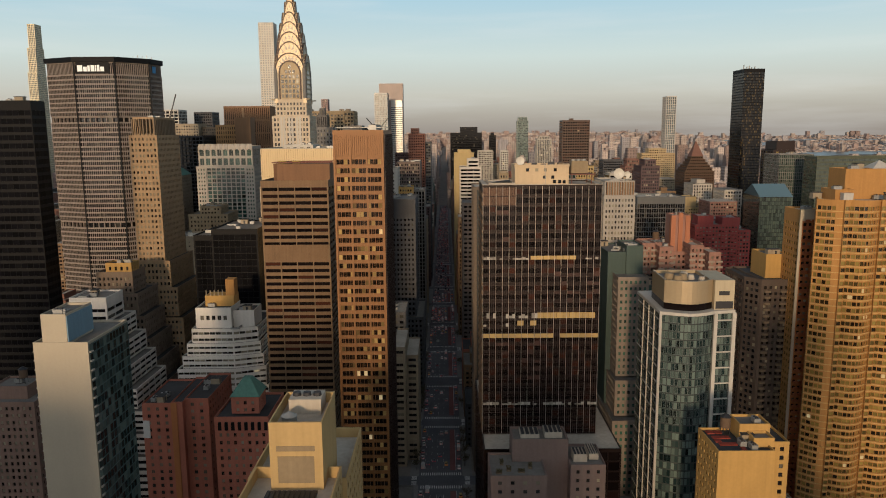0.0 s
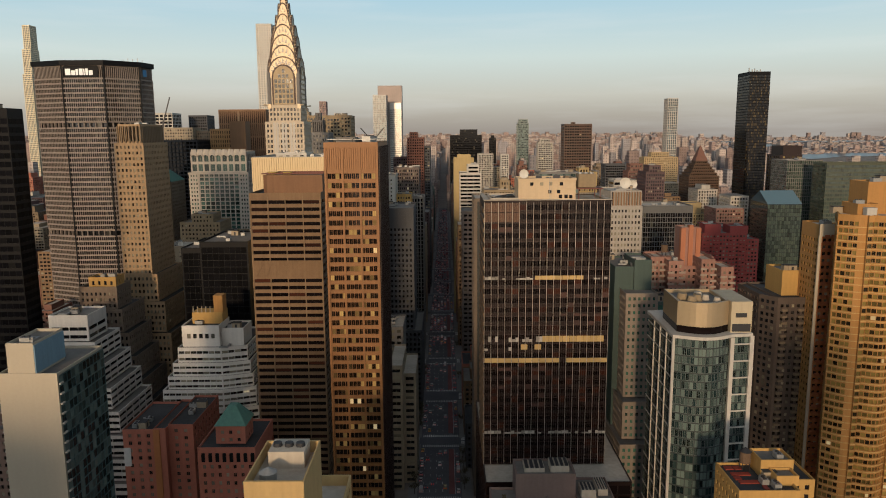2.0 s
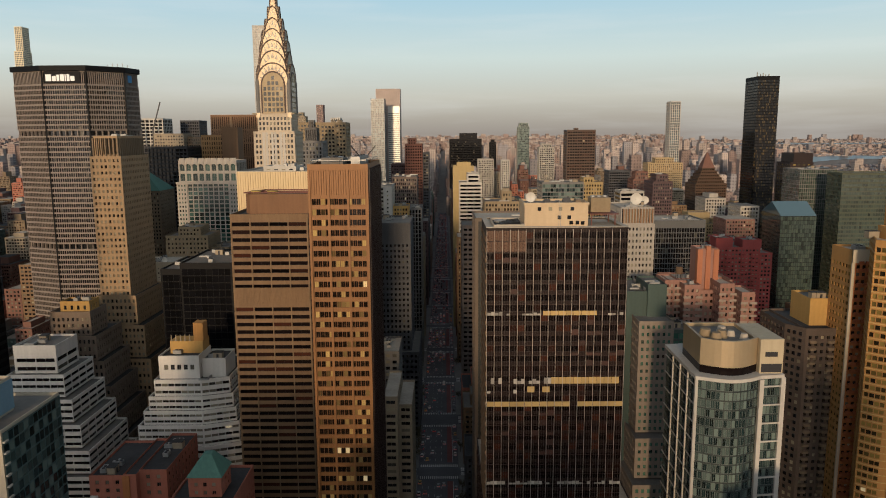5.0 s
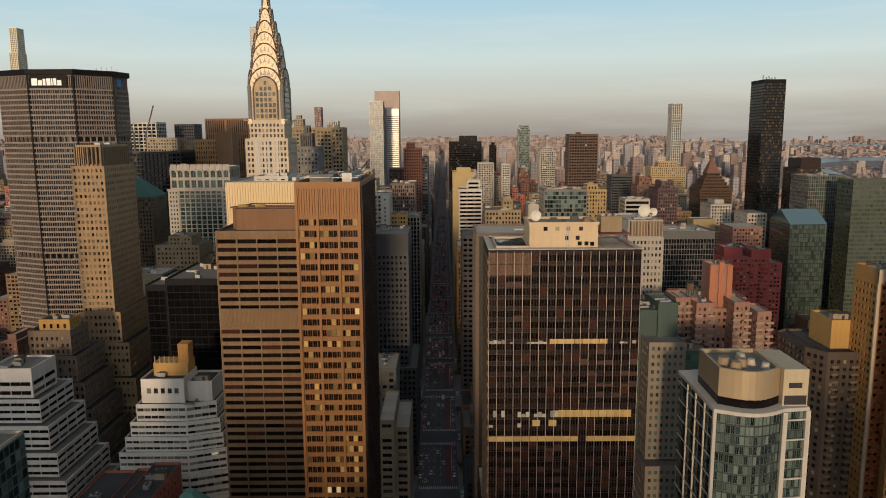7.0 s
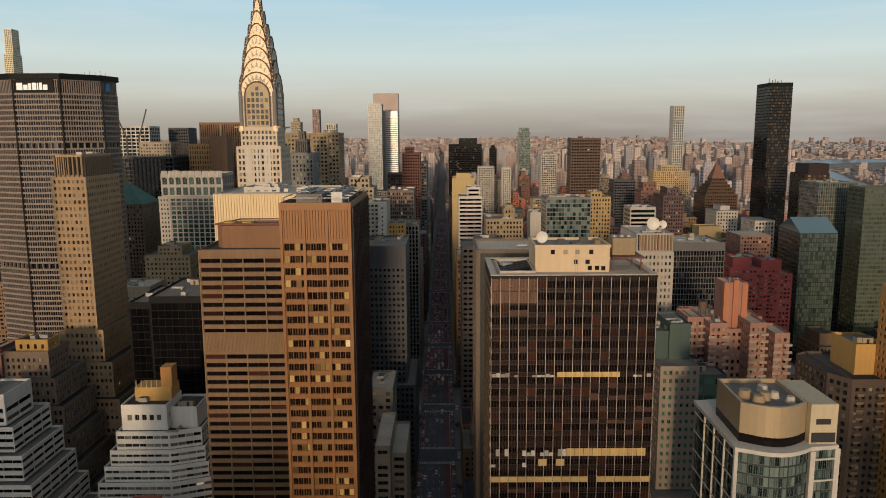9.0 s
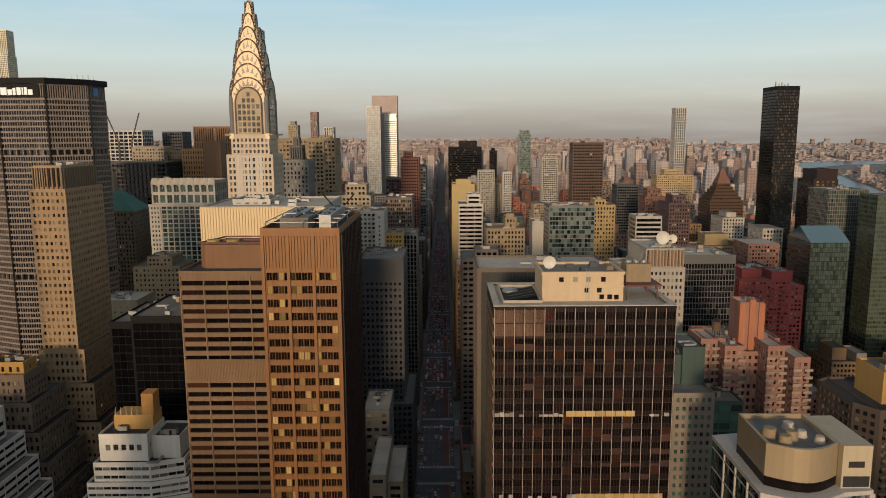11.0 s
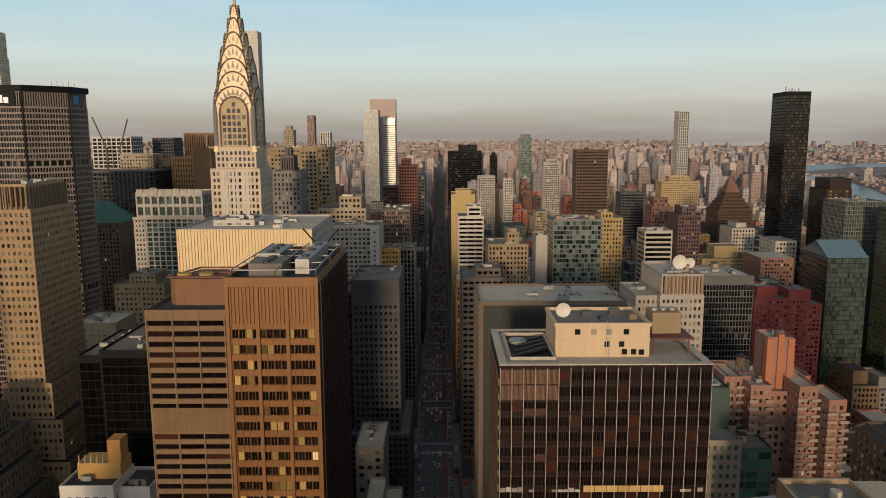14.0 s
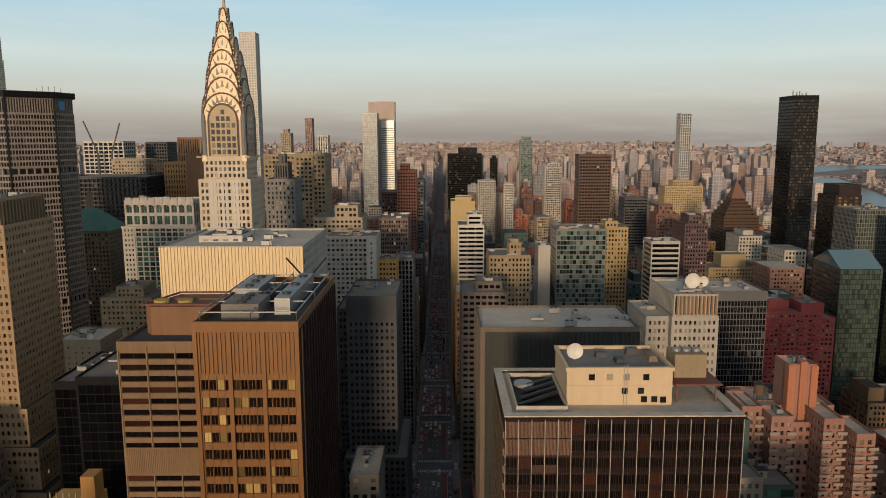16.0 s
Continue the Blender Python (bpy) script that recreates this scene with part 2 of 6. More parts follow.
def facade(wall, panes, p, u, n, length, z0, z1, st, mx=0.8, mt=1.2, mb=0.0, wins=None, skip=None):
    """A wall with a grid of recessed windows. st: bay width, storey height, the window's share of each, recess."""
    cw, fh, fw, fhf, rec = st
    p, u, n = np.array((*p, 0.0)), np.array((*u, 0.0)), np.array((*n, 0.0))
    up = np.array((0, 0, 1.0))

    def at(a, z, d=0.0):
        a, z = np.broadcast_arrays(np.asarray(a, float), np.asarray(z, float))
        return p + a[..., None] * u + z[..., None] * up + d * n

    def quad(a0, a1, b0, b1, d0=0.0):
        return np.stack([at(a0, b0, d0), at(a1, b0, d0), at(a1, b1, d0), at(a0, b1, d0)], axis=-2)

    if length < 2 * mx + 1.5 or z1 - z0 < mt + mb + 1.5:
        wall.quads(quad(0.0, length, z0, z1))
        return
    nc, nr = max(1, round((length - 2 * mx) / cw)), max(1, round((z1 - z0 - mt - mb) / fh))
    cw, fh = (length - 2 * mx) / nc, (z1 - z0 - mt - mb) / nr
    I, J = [g.ravel() for g in np.meshgrid(np.arange(nc), np.arange(nr))]
    a0, a1 = mx + I * cw, mx + (I + 1) * cw
    b0, b1 = z0 + mb + J * fh, z0 + mb + (J + 1) * fh
    wa, wb = (1 - fw) * cw / 2, (1 - fhf) * fh * 0.55
    c0, c1, d0, d1 = a0 + wa, a1 - wa, b0 + wb, b0 + wb + fh * fhf
    wall.quads(quad(a0, c0, b0, b1)), wall.quads(quad(c1, a1, b0, b1))
    wall.quads(quad(c0, c1, b0, d0)), wall.quads(quad(c0, c1, d1, b1))
    wall.quads(np.stack([at(c0, d0), at(c0, d0, -rec), at(c0, d1, -rec), at(c0, d1)], -2))
    wall.quads(np.stack([at(c1, d0, -rec), at(c1, d0), at(c1, d1), at(c1, d1, -rec)], -2))
    wall.quads(np.stack([at(c0, d0), at(c1, d0), at(c1, d0, -rec), at(c0, d0, -rec)], -2))
    wall.quads(np.stack([at(c0, d1, -rec), at(c1, d1, -rec), at(c1, d1), at(c0, d1)], -2))
    for q in ((0.0, mx, z0, z1), (length - mx, length, z0, z1), (mx, length - mx, z1 - mt, z1), (mx, length - mx, z0, z0 + mb)):
        if q[1] > q[0] and q[3] > q[2]:
            wall.quads(quad(*q))
    g = quad(c0, c1, d0, d1, -rec)
    if wins is not None:
        wins += [(Vector(q[0]), Vector(u), Vector(n), q[1], cw * fw, fh * fhf) for q in zip(g[:, 0], d0)]
    panes.quads(g)


def window_mesh(w, h, frame_mat, pane_mat):
    """A framed pane with one mullion, its foot at the origin, looking along -y."""
    g = Geo()
    e = min(0.12, w * 0.06)
    g.quads([[(e, 0, e), (w - e, 0, e), (w - e, 0, h - e), (e, 0, h - e)]], 1)
    f = -0.05
    for x0, x1, z0, z1 in ((0, w, 0, e), (0, w, h - e, h), (0, e, e, h - e), (w - e, w, e, h - e), (w / 2 - e / 3, w / 2 + e / 3, e, h - e)):
        g.quads([[(x0, f, z0), (x1, f, z0), (x1, f, z1), (x0, f, z1)]], 0)
    for a, b in (((e, e), (w - e, e)), ((w - e, e), (w - e, h - e)), ((w - e, h - e), (e, h - e)), ((e, h - e), (e, e))):
        g.quads([[(a[0], f, a[1]), (b[0], f, b[1]), (b[0], 0, b[1]), (a[0], 0, a[1])]], 0)
    return g.mesh("window", [frame_mat, pane_mat])


def rect(x0, x1, y0, y1):
    return [(x0, y0), (x1, y0), (x1, y1), (x0, y1)]


ROOF_SPOTS = []
FOOT = []      # plans of the buildings that stand, to keep others clear of them


def shrink(poly, d):
    cx, cy = sum(p[0] for p in poly) / len(poly), sum(p[1] for p in poly) / len(poly)
    out = []
    for x, y in poly:
        r = math.hypot(x - cx, y - cy)
        k = max(0.1, 1 - 1.3 * d / max(r, 0.1))
        out.append((cx + (x - cx) * k, cy + (y - cy) * k))
    return out


def building(name, label, segs, wall_mat, st, glass_mat, roof_mat=None, category="office building", pick=0, frame_mat=None, group="", lip=0.9, blank=()):
    """A building of one or more stacked or stepped blocks. segs: (plan, z0, z1[, options]); options may hold st, mx, mt, mb.
    pick: how many south windows stand as pieces of their own. blank: sides (s, e, n, w) without windows."""
    xs = [x for s in segs for x, _ in s[0]]
    ys = [y for s in segs for _, y in s[0]]
    box = (min(xs), max(xs), min(ys), max(ys))
    FOOT.append(box)
    e = thing(name, label, category, ((box[0] + box[1]) / 2, (box[2] + box[3]) / 2, 0), group)
    wall, panes, roof, wins = Geo(), Geo(), Geo(), []
    for seg in segs:
        poly, z0, z1 = seg[:3]
        o = seg[3] if len(seg) > 3 else {}
        s = o.get("st", st)
        none = o.get("blank", blank)
        for i, a in enumerate(poly):
            b = poly[(i + 1) % len(poly)]
            d = math.hypot(b[0] - a[0], b[1] - a[1])
            u = ((b[0] - a[0]) / d, (b[1] - a[1]) / d)
            n = (u[1], -u[0])
            side = ("s" if n[1] < 0 else "n") if abs(n[1]) > abs(n[0]) else ("e" if n[0] > 0 else "w")
            if side in none or s is None:
                wall.quads([[(*a, z0), (*b, z0), (*b, z1), (*a, z1)]])
                continue
            own = wins if pick and side == "s" else None
            before = len(wins)
            target = Geo() if own is not None else panes
            facade(wall, target, a, u, n, d, z0, z1, s, o.get("mx", 0.8), o.get("mt", 1.2), o.get("mb", 0.0), own)
            if own is not None and not target.n:
                del wins[before:]
        inner = shrink(poly, 0.45)
        k = len(poly)
        for i in range(k):
            j = (i + 1) % k
            wall.quads([[(*poly[i], z1), (*poly[j], z1), (*inner[j], z1), (*inner[i], z1)],
                        [(*inner[i], z1), (*inner[j], z1), (*inner[j], z1 - lip), (*inner[i], z1 - lip)]])
        if pick and roof.n:
            part("roof", roof, roof_mat or ROOF_GREY, e)
            roof = Geo()
        roof.face([(*q, z1 - lip) for q in inner])
        xs, ys = [q[0] for q in inner], [q[1] for q in inner]
        ROOF_SPOTS.append((min(xs), max(xs), min(ys), max(ys), z1 - lip, name))
    if pick:
        wins.sort(key=lambda q: -q[3])
        meshes = {}
        for c, u, n, z, w, h in wins[:pick]:
            key = (round(w, 2), round(h, 2))
            if key not in meshes:
                meshes[key] = window_mesh(*key, frame_mat or wall_mat, glass_mat)
            ob = new("window", meshes[key])
            ob.parent = e
            m = Matrix((u, -n, Vector((0, 0, 1)))).transposed().to_4x4()
            ob.matrix_basis = Matrix.Translation(c - Vector(e.matrix_basis.translation)) @ m
        for c, u, n, z, w, h in wins[pick:]:
            up = Vector((0, 0, h))
            panes.quads([[c, c + u * w, c + u * w + up, c + up]])
    part("wall", wall, wall_mat, e)
    part("glazing", panes, glass_mat, e, kind="stuff")
    part("roof", roof, roof_mat or ROOF_GREY, e)
    return e

# ---- ground, avenue ----
ASPHALT = mat("asphalt", (0.17, 0.17, 0.18), 0.9, 0.5, grain=0.8)
PAVING = mat("concrete_paving", (0.3, 0.29, 0.28), 0.9, 0.35, grain=0.6)
MARKING = mat("road_paint", (0.9, 0.88, 0.84), 0.8, 0.5, grain=2.0)
BUS_RED = mat("red_lane_paint", (0.3, 0.12, 0.11), 0.9, 0.5, grain=1.0)
CITY_GROUND = mat("city_ground", (0.3, 0.26, 0.23), 0.95, 0.6, grain=0.06)
WATER = mat("river_water", (0.17, 0.18, 0.18), 0.3, 0.1, spec=0.8, bump=0.05)


def land(y):
    """Height of the land: flat in town, rising far off."""
    s = min(max((y - 1900) / 3000, 0), 1)
    return 152 * s ** 1.25


g = Geo()
ys = [-900, 0, 250] + list(range(500, 1900, 200)) + list(range(1900, 4941, 80))
for a, b in zip(ys, ys[1:]):
    for x0 in range(-4200, 4200, 1400):
        g.quads([[(x0, a, land(a)), (x0 + 1400, a, land(a)), (x0 + 1400, b, land(b)), (x0, b, land(b))]])
tagged(part("ground", g, CITY_GROUND), "wide grey city ground that rises gently far off", "ground", kind="structure")
AVE = (-17.0, 7.0)
STREETS = [118, 198, 258, 363, 443, 522, 605, 689, 773, 858] + [942 + 83 * i for i in range(11)]
g = Geo()
g.box(AVE[0], AVE[1], -600, 1880, -0.5, 0.06)
tagged(part("road", g, ASPHALT), "dark asphalt avenue running straight uptown", "road", kind="structure")
g = Geo()
for y in STREETS:
    h = 9 if y == 522 else 5
    g.box(-1400, AVE[0] - 0.01, y - h, y + h, -0.5, 0.05), g.box(AVE[1] + 0.01, 620, y - h, y + h, -0.5, 0.05)
tagged(part("road", g, ASPHALT), "dark asphalt cross streets between the blocks", "road", kind="structure")
g = Geo()
for a, b in zip(STREETS, STREETS[1:]):
    a, b = a + (9 if a == 522 else 5), b - (9 if b == 522 else 5)
    g.box(AVE[0] - 5, AVE[0], a, b, -0.3, 0.2), g.box(AVE[1], AVE[1] + 5.5, a, b, -0.3, 0.2)
tagged(part("pavement", g, PAVING), "grey concrete pavements with stepped kerbs", "pavement", kind="structure")
g, red = Geo(), Geo()
for y in STREETS:
    h = 11 if y == 522 else 7.5
    for yy in (y - h, y + h):
        if yy < 900:
            for i in range(19):
                x = AVE[0] + 1.2 + i * 1.2
                g.box(x, x + 0.55, yy - 1.6, yy + 1.6, 0.0, 0.075)
        else:
            g.box(AVE[0] + 1, AVE[1] - 1, yy - 0.8, yy + 0.8, 0.0, 0.075)
    for s in (-1, 1):
        for x in (AVE[0] - 2.5, AVE[1] + 2.5):
            if y < 700:
                for k in range(6):
                    g.box(x - 1.4, x + 1.4, y + s * (1 + k * 0.9) - 0.25, y + s * (1 + k * 0.9) + 0.25, 0.0, 0.065)
for a, b in zip(STREETS, STREETS[1:]):
    red.box(0.2, 3.3, a + 12, b - 12, 0.0, 0.07)
    yy = a + 14
    while yy < b - 14 and yy < 800:
        for x in (-13.8, -10.4, -7.0, -3.4):
            g.box(x - 0.08, x + 0.08, yy, yy + 3, 0.0, 0.072)
        yy += 9
    g.box(3.4, 3.6, a + 12, b - 12, 0.0, 0.074)
tagged(part("trim", g, MARKING), "worn white crosswalk bars and lane lines on the avenue", "road marking", kind="structure")
tagged(part("trim", red, BUS_RED), "faded red painted bus lane", "road marking", kind="structure")
g = Geo()
RIVER = [(720, -300), (740, 600), (860, 1500), (1130, 2500), (1300, 3150), (1900, 3500), (4200, 3650)]
for (x0, y0), (x1, y1) in zip(RIVER, RIVER[1:]):
    k = 6
    for i in range(k):
        xa, xb, ya, yb = x0 + (x1 - x0) * i / k, x0 + (x1 - x0) * (i + 1) / k, y0 + (y1 - y0) * i / k, y0 + (y1 - y0) * (i + 1) / k
        w = 330
        if abs(x1 - x0) < abs(y1 - y0) * 1.2:
            g.quads([[(xa, ya, land(ya) + 1.2), (xa + w, ya, land(ya) + 1.2), (xb + w, yb, land(yb) + 1.2), (xb, yb, land(yb) + 1.2)]])
        else:
            g.quads([[(xa, ya, land(ya) + 1.2), (xb, yb, land(yb) + 1.2), (xb, yb + 200, land(yb + 200) + 1.2), (xa, ya + 200, land(ya + 200) + 1.2)]])
for x0, x1, y0, y1 in ((1000, 1900, 4130, 4360), (1500, 4200, 4480, 4560), (2300, 4200, 4000, 4060)):
    g.quads([[(x0, y0, land(y0) + 1.4), (x1, y0, land(y0) + 1.4), (x1, y1, land(y1) + 1.4), (x0, y1, land(y1) + 1.4)]])
tagged(part("water", g, WATER), "pale grey river bending away behind the towers", "river", kind="structure")

# ---- towers that line the avenue ----
BRONZE = mat("bronze_cladding", (0.25, 0.112, 0.037), 0.5, 0.3, metal=0.25, streak=0.5)
BROWN_STONE = mat("tan_stone_bands", (0.25, 0.155, 0.085), 0.8, 0.3, streak=0.5)
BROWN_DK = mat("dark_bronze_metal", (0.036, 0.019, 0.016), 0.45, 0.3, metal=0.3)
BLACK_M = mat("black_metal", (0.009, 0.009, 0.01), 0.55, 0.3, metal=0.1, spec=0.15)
CREAM = mat("cream_brick", (0.6, 0.52, 0.4), 0.85, 0.1, streak=0.06)
TAN = mat("tan_brick", (0.36, 0.27, 0.165), 0.85, 0.3)
TAN2 = mat("brown_tan_brick", (0.26, 0.19, 0.125), 0.85, 0.3)
GOLDEN = mat("golden_brick", (0.6, 0.36, 0.115), 0.85, 0.2)
ORANGE = mat("orange_brick", (0.54, 0.275, 0.085), 0.85, 0.22)
RED = mat("red_brick", (0.5, 0.175, 0.115), 0.9, 0.3)
REDBROWN = mat("red_brown_brick", (0.24, 0.12, 0.09), 0.9, 0.3)
PINK = mat("pink_brick", (0.37, 0.2, 0.16), 0.9, 0.3)
PURPLE = mat("plum_brick", (0.13, 0.08, 0.08), 0.9, 0.3)
WHITE_ST = mat("white_limestone", (0.52, 0.48, 0.42), 0.8, 0.25, streak=0.5)
WHITE_BR = mat("white_glazed_brick", (0.62, 0.58, 0.52), 0.6, 0.2, streak=0.4)
GREY_ST = mat("grey_stone", (0.23, 0.22, 0.21), 0.85, 0.3, streak=0.5)
GREY_DK = mat("dark_grey_stone", (0.09, 0.092, 0.1), 0.8, 0.3, streak=0.5)
BEIGE = mat("beige_stone", (0.42, 0.34, 0.24), 0.85, 0.25)
GREEN_M = mat("green_metal_panel", (0.06, 0.10, 0.09), 0.6, 0.3)
COPPER = mat("green_copper", (0.12, 0.27, 0.21), 0.75, 0.3, streak=0.6)
MULLION = mat("pale_aluminium", (0.6, 0.54, 0.48), 0.45, 0.2, metal=0.3)
STEEL = mat("stainless_crown", (0.66, 0.52, 0.35), 0.45, 0.25, metal=0.2)
BLUEWALL = mat("blue_painted_wall", (0.22, 0.36, 0.46), 0.8, 0.25)


def bars(geo, x0, x1, y, z0, z1, k, w, d):
    """k + 1 upright fins across a south front."""
    for i in range(k + 1):
        x = x0 + (x1 - x0) * i / k
        geo.box(x - w / 2, x + w / 2, y - d, y + 0.05, z0, z1)


# glass slab with pale mullions, east side
t605 = building("office_tower", "dark bronze glass slab tower with thin pale mullions", [
    (rect(13.2, 60.0, 277, 306.5), 64, 166.5, dict(mx=0.05, mt=0.9)), (rect(13.2, 67, 262, 345), 0, 64, dict(st=(5, 4.2, 0.9, 0.85, 0.2), mx=0.3))],
    mat("deep_bronze_panel", (0.018, 0.0075, 0.006), 0.45, 0.4, spec=0.2), (2.6, 3.55, 0.95, 0.66, 0.14), G_BRONZE, ROOF_PALE, pick=300, frame_mat=mat("black_bronze_frame", (0.016, 0.008, 0.007), 0.45, 0.3), lip=0.5)
g = Geo()
bars(g, 13.35, 59.85, 277, 64, 165.9, 18, 0.11, 0.22)
part("mullion", g, MULLION, t605, "thin pale upright mullions", "stuff")
g = Geo()
bars(g, 13.35, 59.85, 277, 64, 165.9, 54, 0.07, 0.15)
part("mullion", g, mat("thin_bronze_bar", (0.025, 0.012, 0.01), 0.5, 0.2), t605, "fine bronze mullions", "stuff")
g = Geo()
for k, z in enumerate(np.arange(66, 165, 3.55)):
    g.box(13.2, 60, 276.9, 277.02, z, z + 0.12)
part("rail", g, mat("rail_bronze", (0.045, 0.017, 0.012), 0.5, 0.2), t605, "", "stuff")
PANEL_LIT = mat("louvre_panel", (0.55, 0.37, 0.14), 0.6, 0.3, per_piece=0.35)
RED_REFLECTION = mat("reddish_reflection", (0.06, 0.02, 0.013), 0.6, 0.3, per_piece=0.6)
PALE_BITS = mat("pale_blind_bits", (0.42, 0.38, 0.33), 0.7, 0.3, per_piece=0.8)
# plant storeys: long golden louvre runs, and short pale pieces beside them
for z, h, x0, x1, full, m in ((136.9, 1.5, 32.2, 51.4, 1.0, PANEL_LIT), (136.9, 1.2, 13.5, 32.2, 0.55, PALE_BITS), (136.9, 1.2, 51.4, 59.7, 0.7, PALE_BITS),
                              (113.0, 2.3, 35.2, 59.7, 1.0, PANEL_LIT), (113.0, 2.1, 13.5, 35.2, 0.6, PALE_BITS), (110.0, 2.0, 24.6, 36.0, 0.8, PANEL_LIT), (109.6, 1.6, 13.5, 24.6, 0.6, PALE_BITS),
                              (104.9, 1.7, 13.5, 59.7, 0.93, PANEL_LIT), (76.5, 1.2, 13.5, 59.7, 0.7, PALE_BITS)):
    pitch = 1.29 if m is PALE_BITS else 2.58
    for i in range(round((x1 - x0) / pitch)):
        if random.random() < full:
            g = Geo()
            tall = h if m is PANEL_LIT else h * random.choice((1, 0.8, 0.5))
            g.box(x0 + i * pitch + 0.06, x0 + (i + 1) * pitch - 0.06, 276.84, 276.99, z, z + tall)
            part("louvre_panel", g, m, t605, "golden louvre panel" if m is PANEL_LIT else "pale window panel")
# reddish reflections on groups of panes, painted as thin coloured pieces
for x0, x1, z0, z1 in ((19, 26, 141, 158), (42, 50, 122, 135), (30, 38, 84, 103), (46, 59, 116, 130), (15, 24, 92, 102)):
    for z in np.arange(66, 165, 3.55):
        if z0 < z < z1:
            for i in range(int((x1 - x0) / 2.58)):
                if random.random() < 0.6:
                    g = Geo()
                    x = 13.35 + 2.583 * (round((x0 - 13.35) / 2.583) + i)
                    g.box(x + 0.15, x + 2.43, 276.9, 277.0, z + 0.2, z + random.uniform(1.0, 2.2))
                    part("blind", g, RED_REFLECTION, t605, "reddish pane piece, a painted reflection")
RUST = mat("red_brown_louvre", (0.2, 0.11, 0.07), 0.7, 0.3, per_piece=0.5)
for j in range(2):
    for i in range(5):
        g = Geo()
        for s in range(9):
            x = 13.5 + i * 2.58 + s * 0.27
            g.box(x, x + 0.17, 276.84, 276.99, 158.6 + j * 3.6, 161.9 + j * 3.6)
        part("louvre_panel", g, RUST, t605, "red-brown upright louvres")
g = Geo()
g.quads([[(13.19, 306.4, 64), (13.19, 277.1, 64), (13.19, 277.1, 166), (13.19, 306.4, 166)]])
part("side_wall", g, BROWN_DK, t605, "dark glazed side")
side_band = Geo()
side_band.box(12.9, 13.2, 277.2, 306.4, 0, 1.5)
side_band = side_band.mesh("side_panel", BROWN_STONE)
for z in np.arange(66, 165, 3.55):
    ob = part("side_panel", side_band, None, t605)
    ob.location.z += z
for x0, x1, y0, y1 in ((13.1, 60.1, 276.75, 278.6), (13.1, 60.1, 304.9, 306.6), (13.1, 14.9, 278.6, 304.9), (58.3, 60.1, 278.6, 304.9)):
    g = Geo()
    g.box(x0, x1, y0, y1, 166.5, 166.72)
    part("coping", g, ROOF_PALE, t605, "pale flat roof coping")
# roof house, well and rooftop plant
ph = thing("roof_house", "cream brick plant house on a tower roof", "rooftop house", (37, 292, 166))
wall, gl = Geo(), Geo()
wall.box(26.5, 48.0, 284.5, 300, 165.8, 173.2)
plaster = mat("cream_plaster", (0.72, 0.55, 0.36), 0.85, 0.14, streak=0.2)
part("wall", wall, plaster, ph)
for x0, x1, y0, y1 in ((26.2, 48.3, 284.2, 284.9), (26.2, 48.3, 299.6, 300.3), (26.2, 26.9, 284.9, 299.6), (47.6, 48.3, 284.9, 299.6)):
    g = Geo()
    g.box(x0, x1, y0, y1, 173.2, 174.0)
    part("parapet", g, plaster, ph)
g = Geo()
g.box(26.35, 48.15, 284.35, 284.5, 169.9, 170.2)
part("ledge", g, plaster, ph)
g = Geo()
g.beam((38.1, 284.2, 166), (38.1, 284.2, 174.6), 0.12), g.beam((38.7, 284.2, 166), (38.7, 284.2, 174.6), 0.12)
part("ladder", g, METAL, ph, "thin metal ladder")
for x, z in ((31.5, 171.9), (35.2, 171.9), (38.6, 171.9), (42.6, 171.9), (38.3, 169.0), (41.6, 169.0), (42.3, 167.2), (44.4, 167.2), (46.2, 167.1)):
    g = Geo()
    g.box(x - 0.6, x + 0.6, 284.3, 284.52, z - 0.6, z + 0.65)
    part("window", g, G_DARK, ph)
g = Geo()
g.box(26.9, 47.6, 284.9, 299.6, 173.2, 173.3)
part("roof", g, ROOF_GREY, ph)
well = thing("roof_well", "roof plant well with pipes, a black sheet for its shade", "plant well", (21, 291, 166))
# flat black sheet on the roof paints the shade down in the well
g = Geo()
g.box(16.2, 26.0, 281.2, 301.5, 166.05, 166.2)
part("shaft", g, BLACK_M, well)
g = Geo()
for x0, x1, y0, y1 in ((15.9, 26.2, 281, 281.3), (15.9, 26.2, 301.4, 301.7), (15.9, 16.2, 281.3, 301.4), (25.9, 26.2, 281.3, 301.4)):
    g.box(x0, x1, y0, y1, 165.9, 167.1)
part("curb", g, ROOF_PALE, well)
for k in range(4):
    g = Geo()
    g.beam((16.5 + k, 283 + 4 * k, 166.6), (25.5, 290 + 3 * k, 166.8), 0.6)
    part("duct", g, METAL_DK, well)
g = Geo()
g.tube(19, 296, 2.2, 2.2, 166.2, 166.9, 14)
part("fan", g, METAL, well)
DISH = mat("dish_white", (0.8, 0.76, 0.68), 0.5, 0.1)


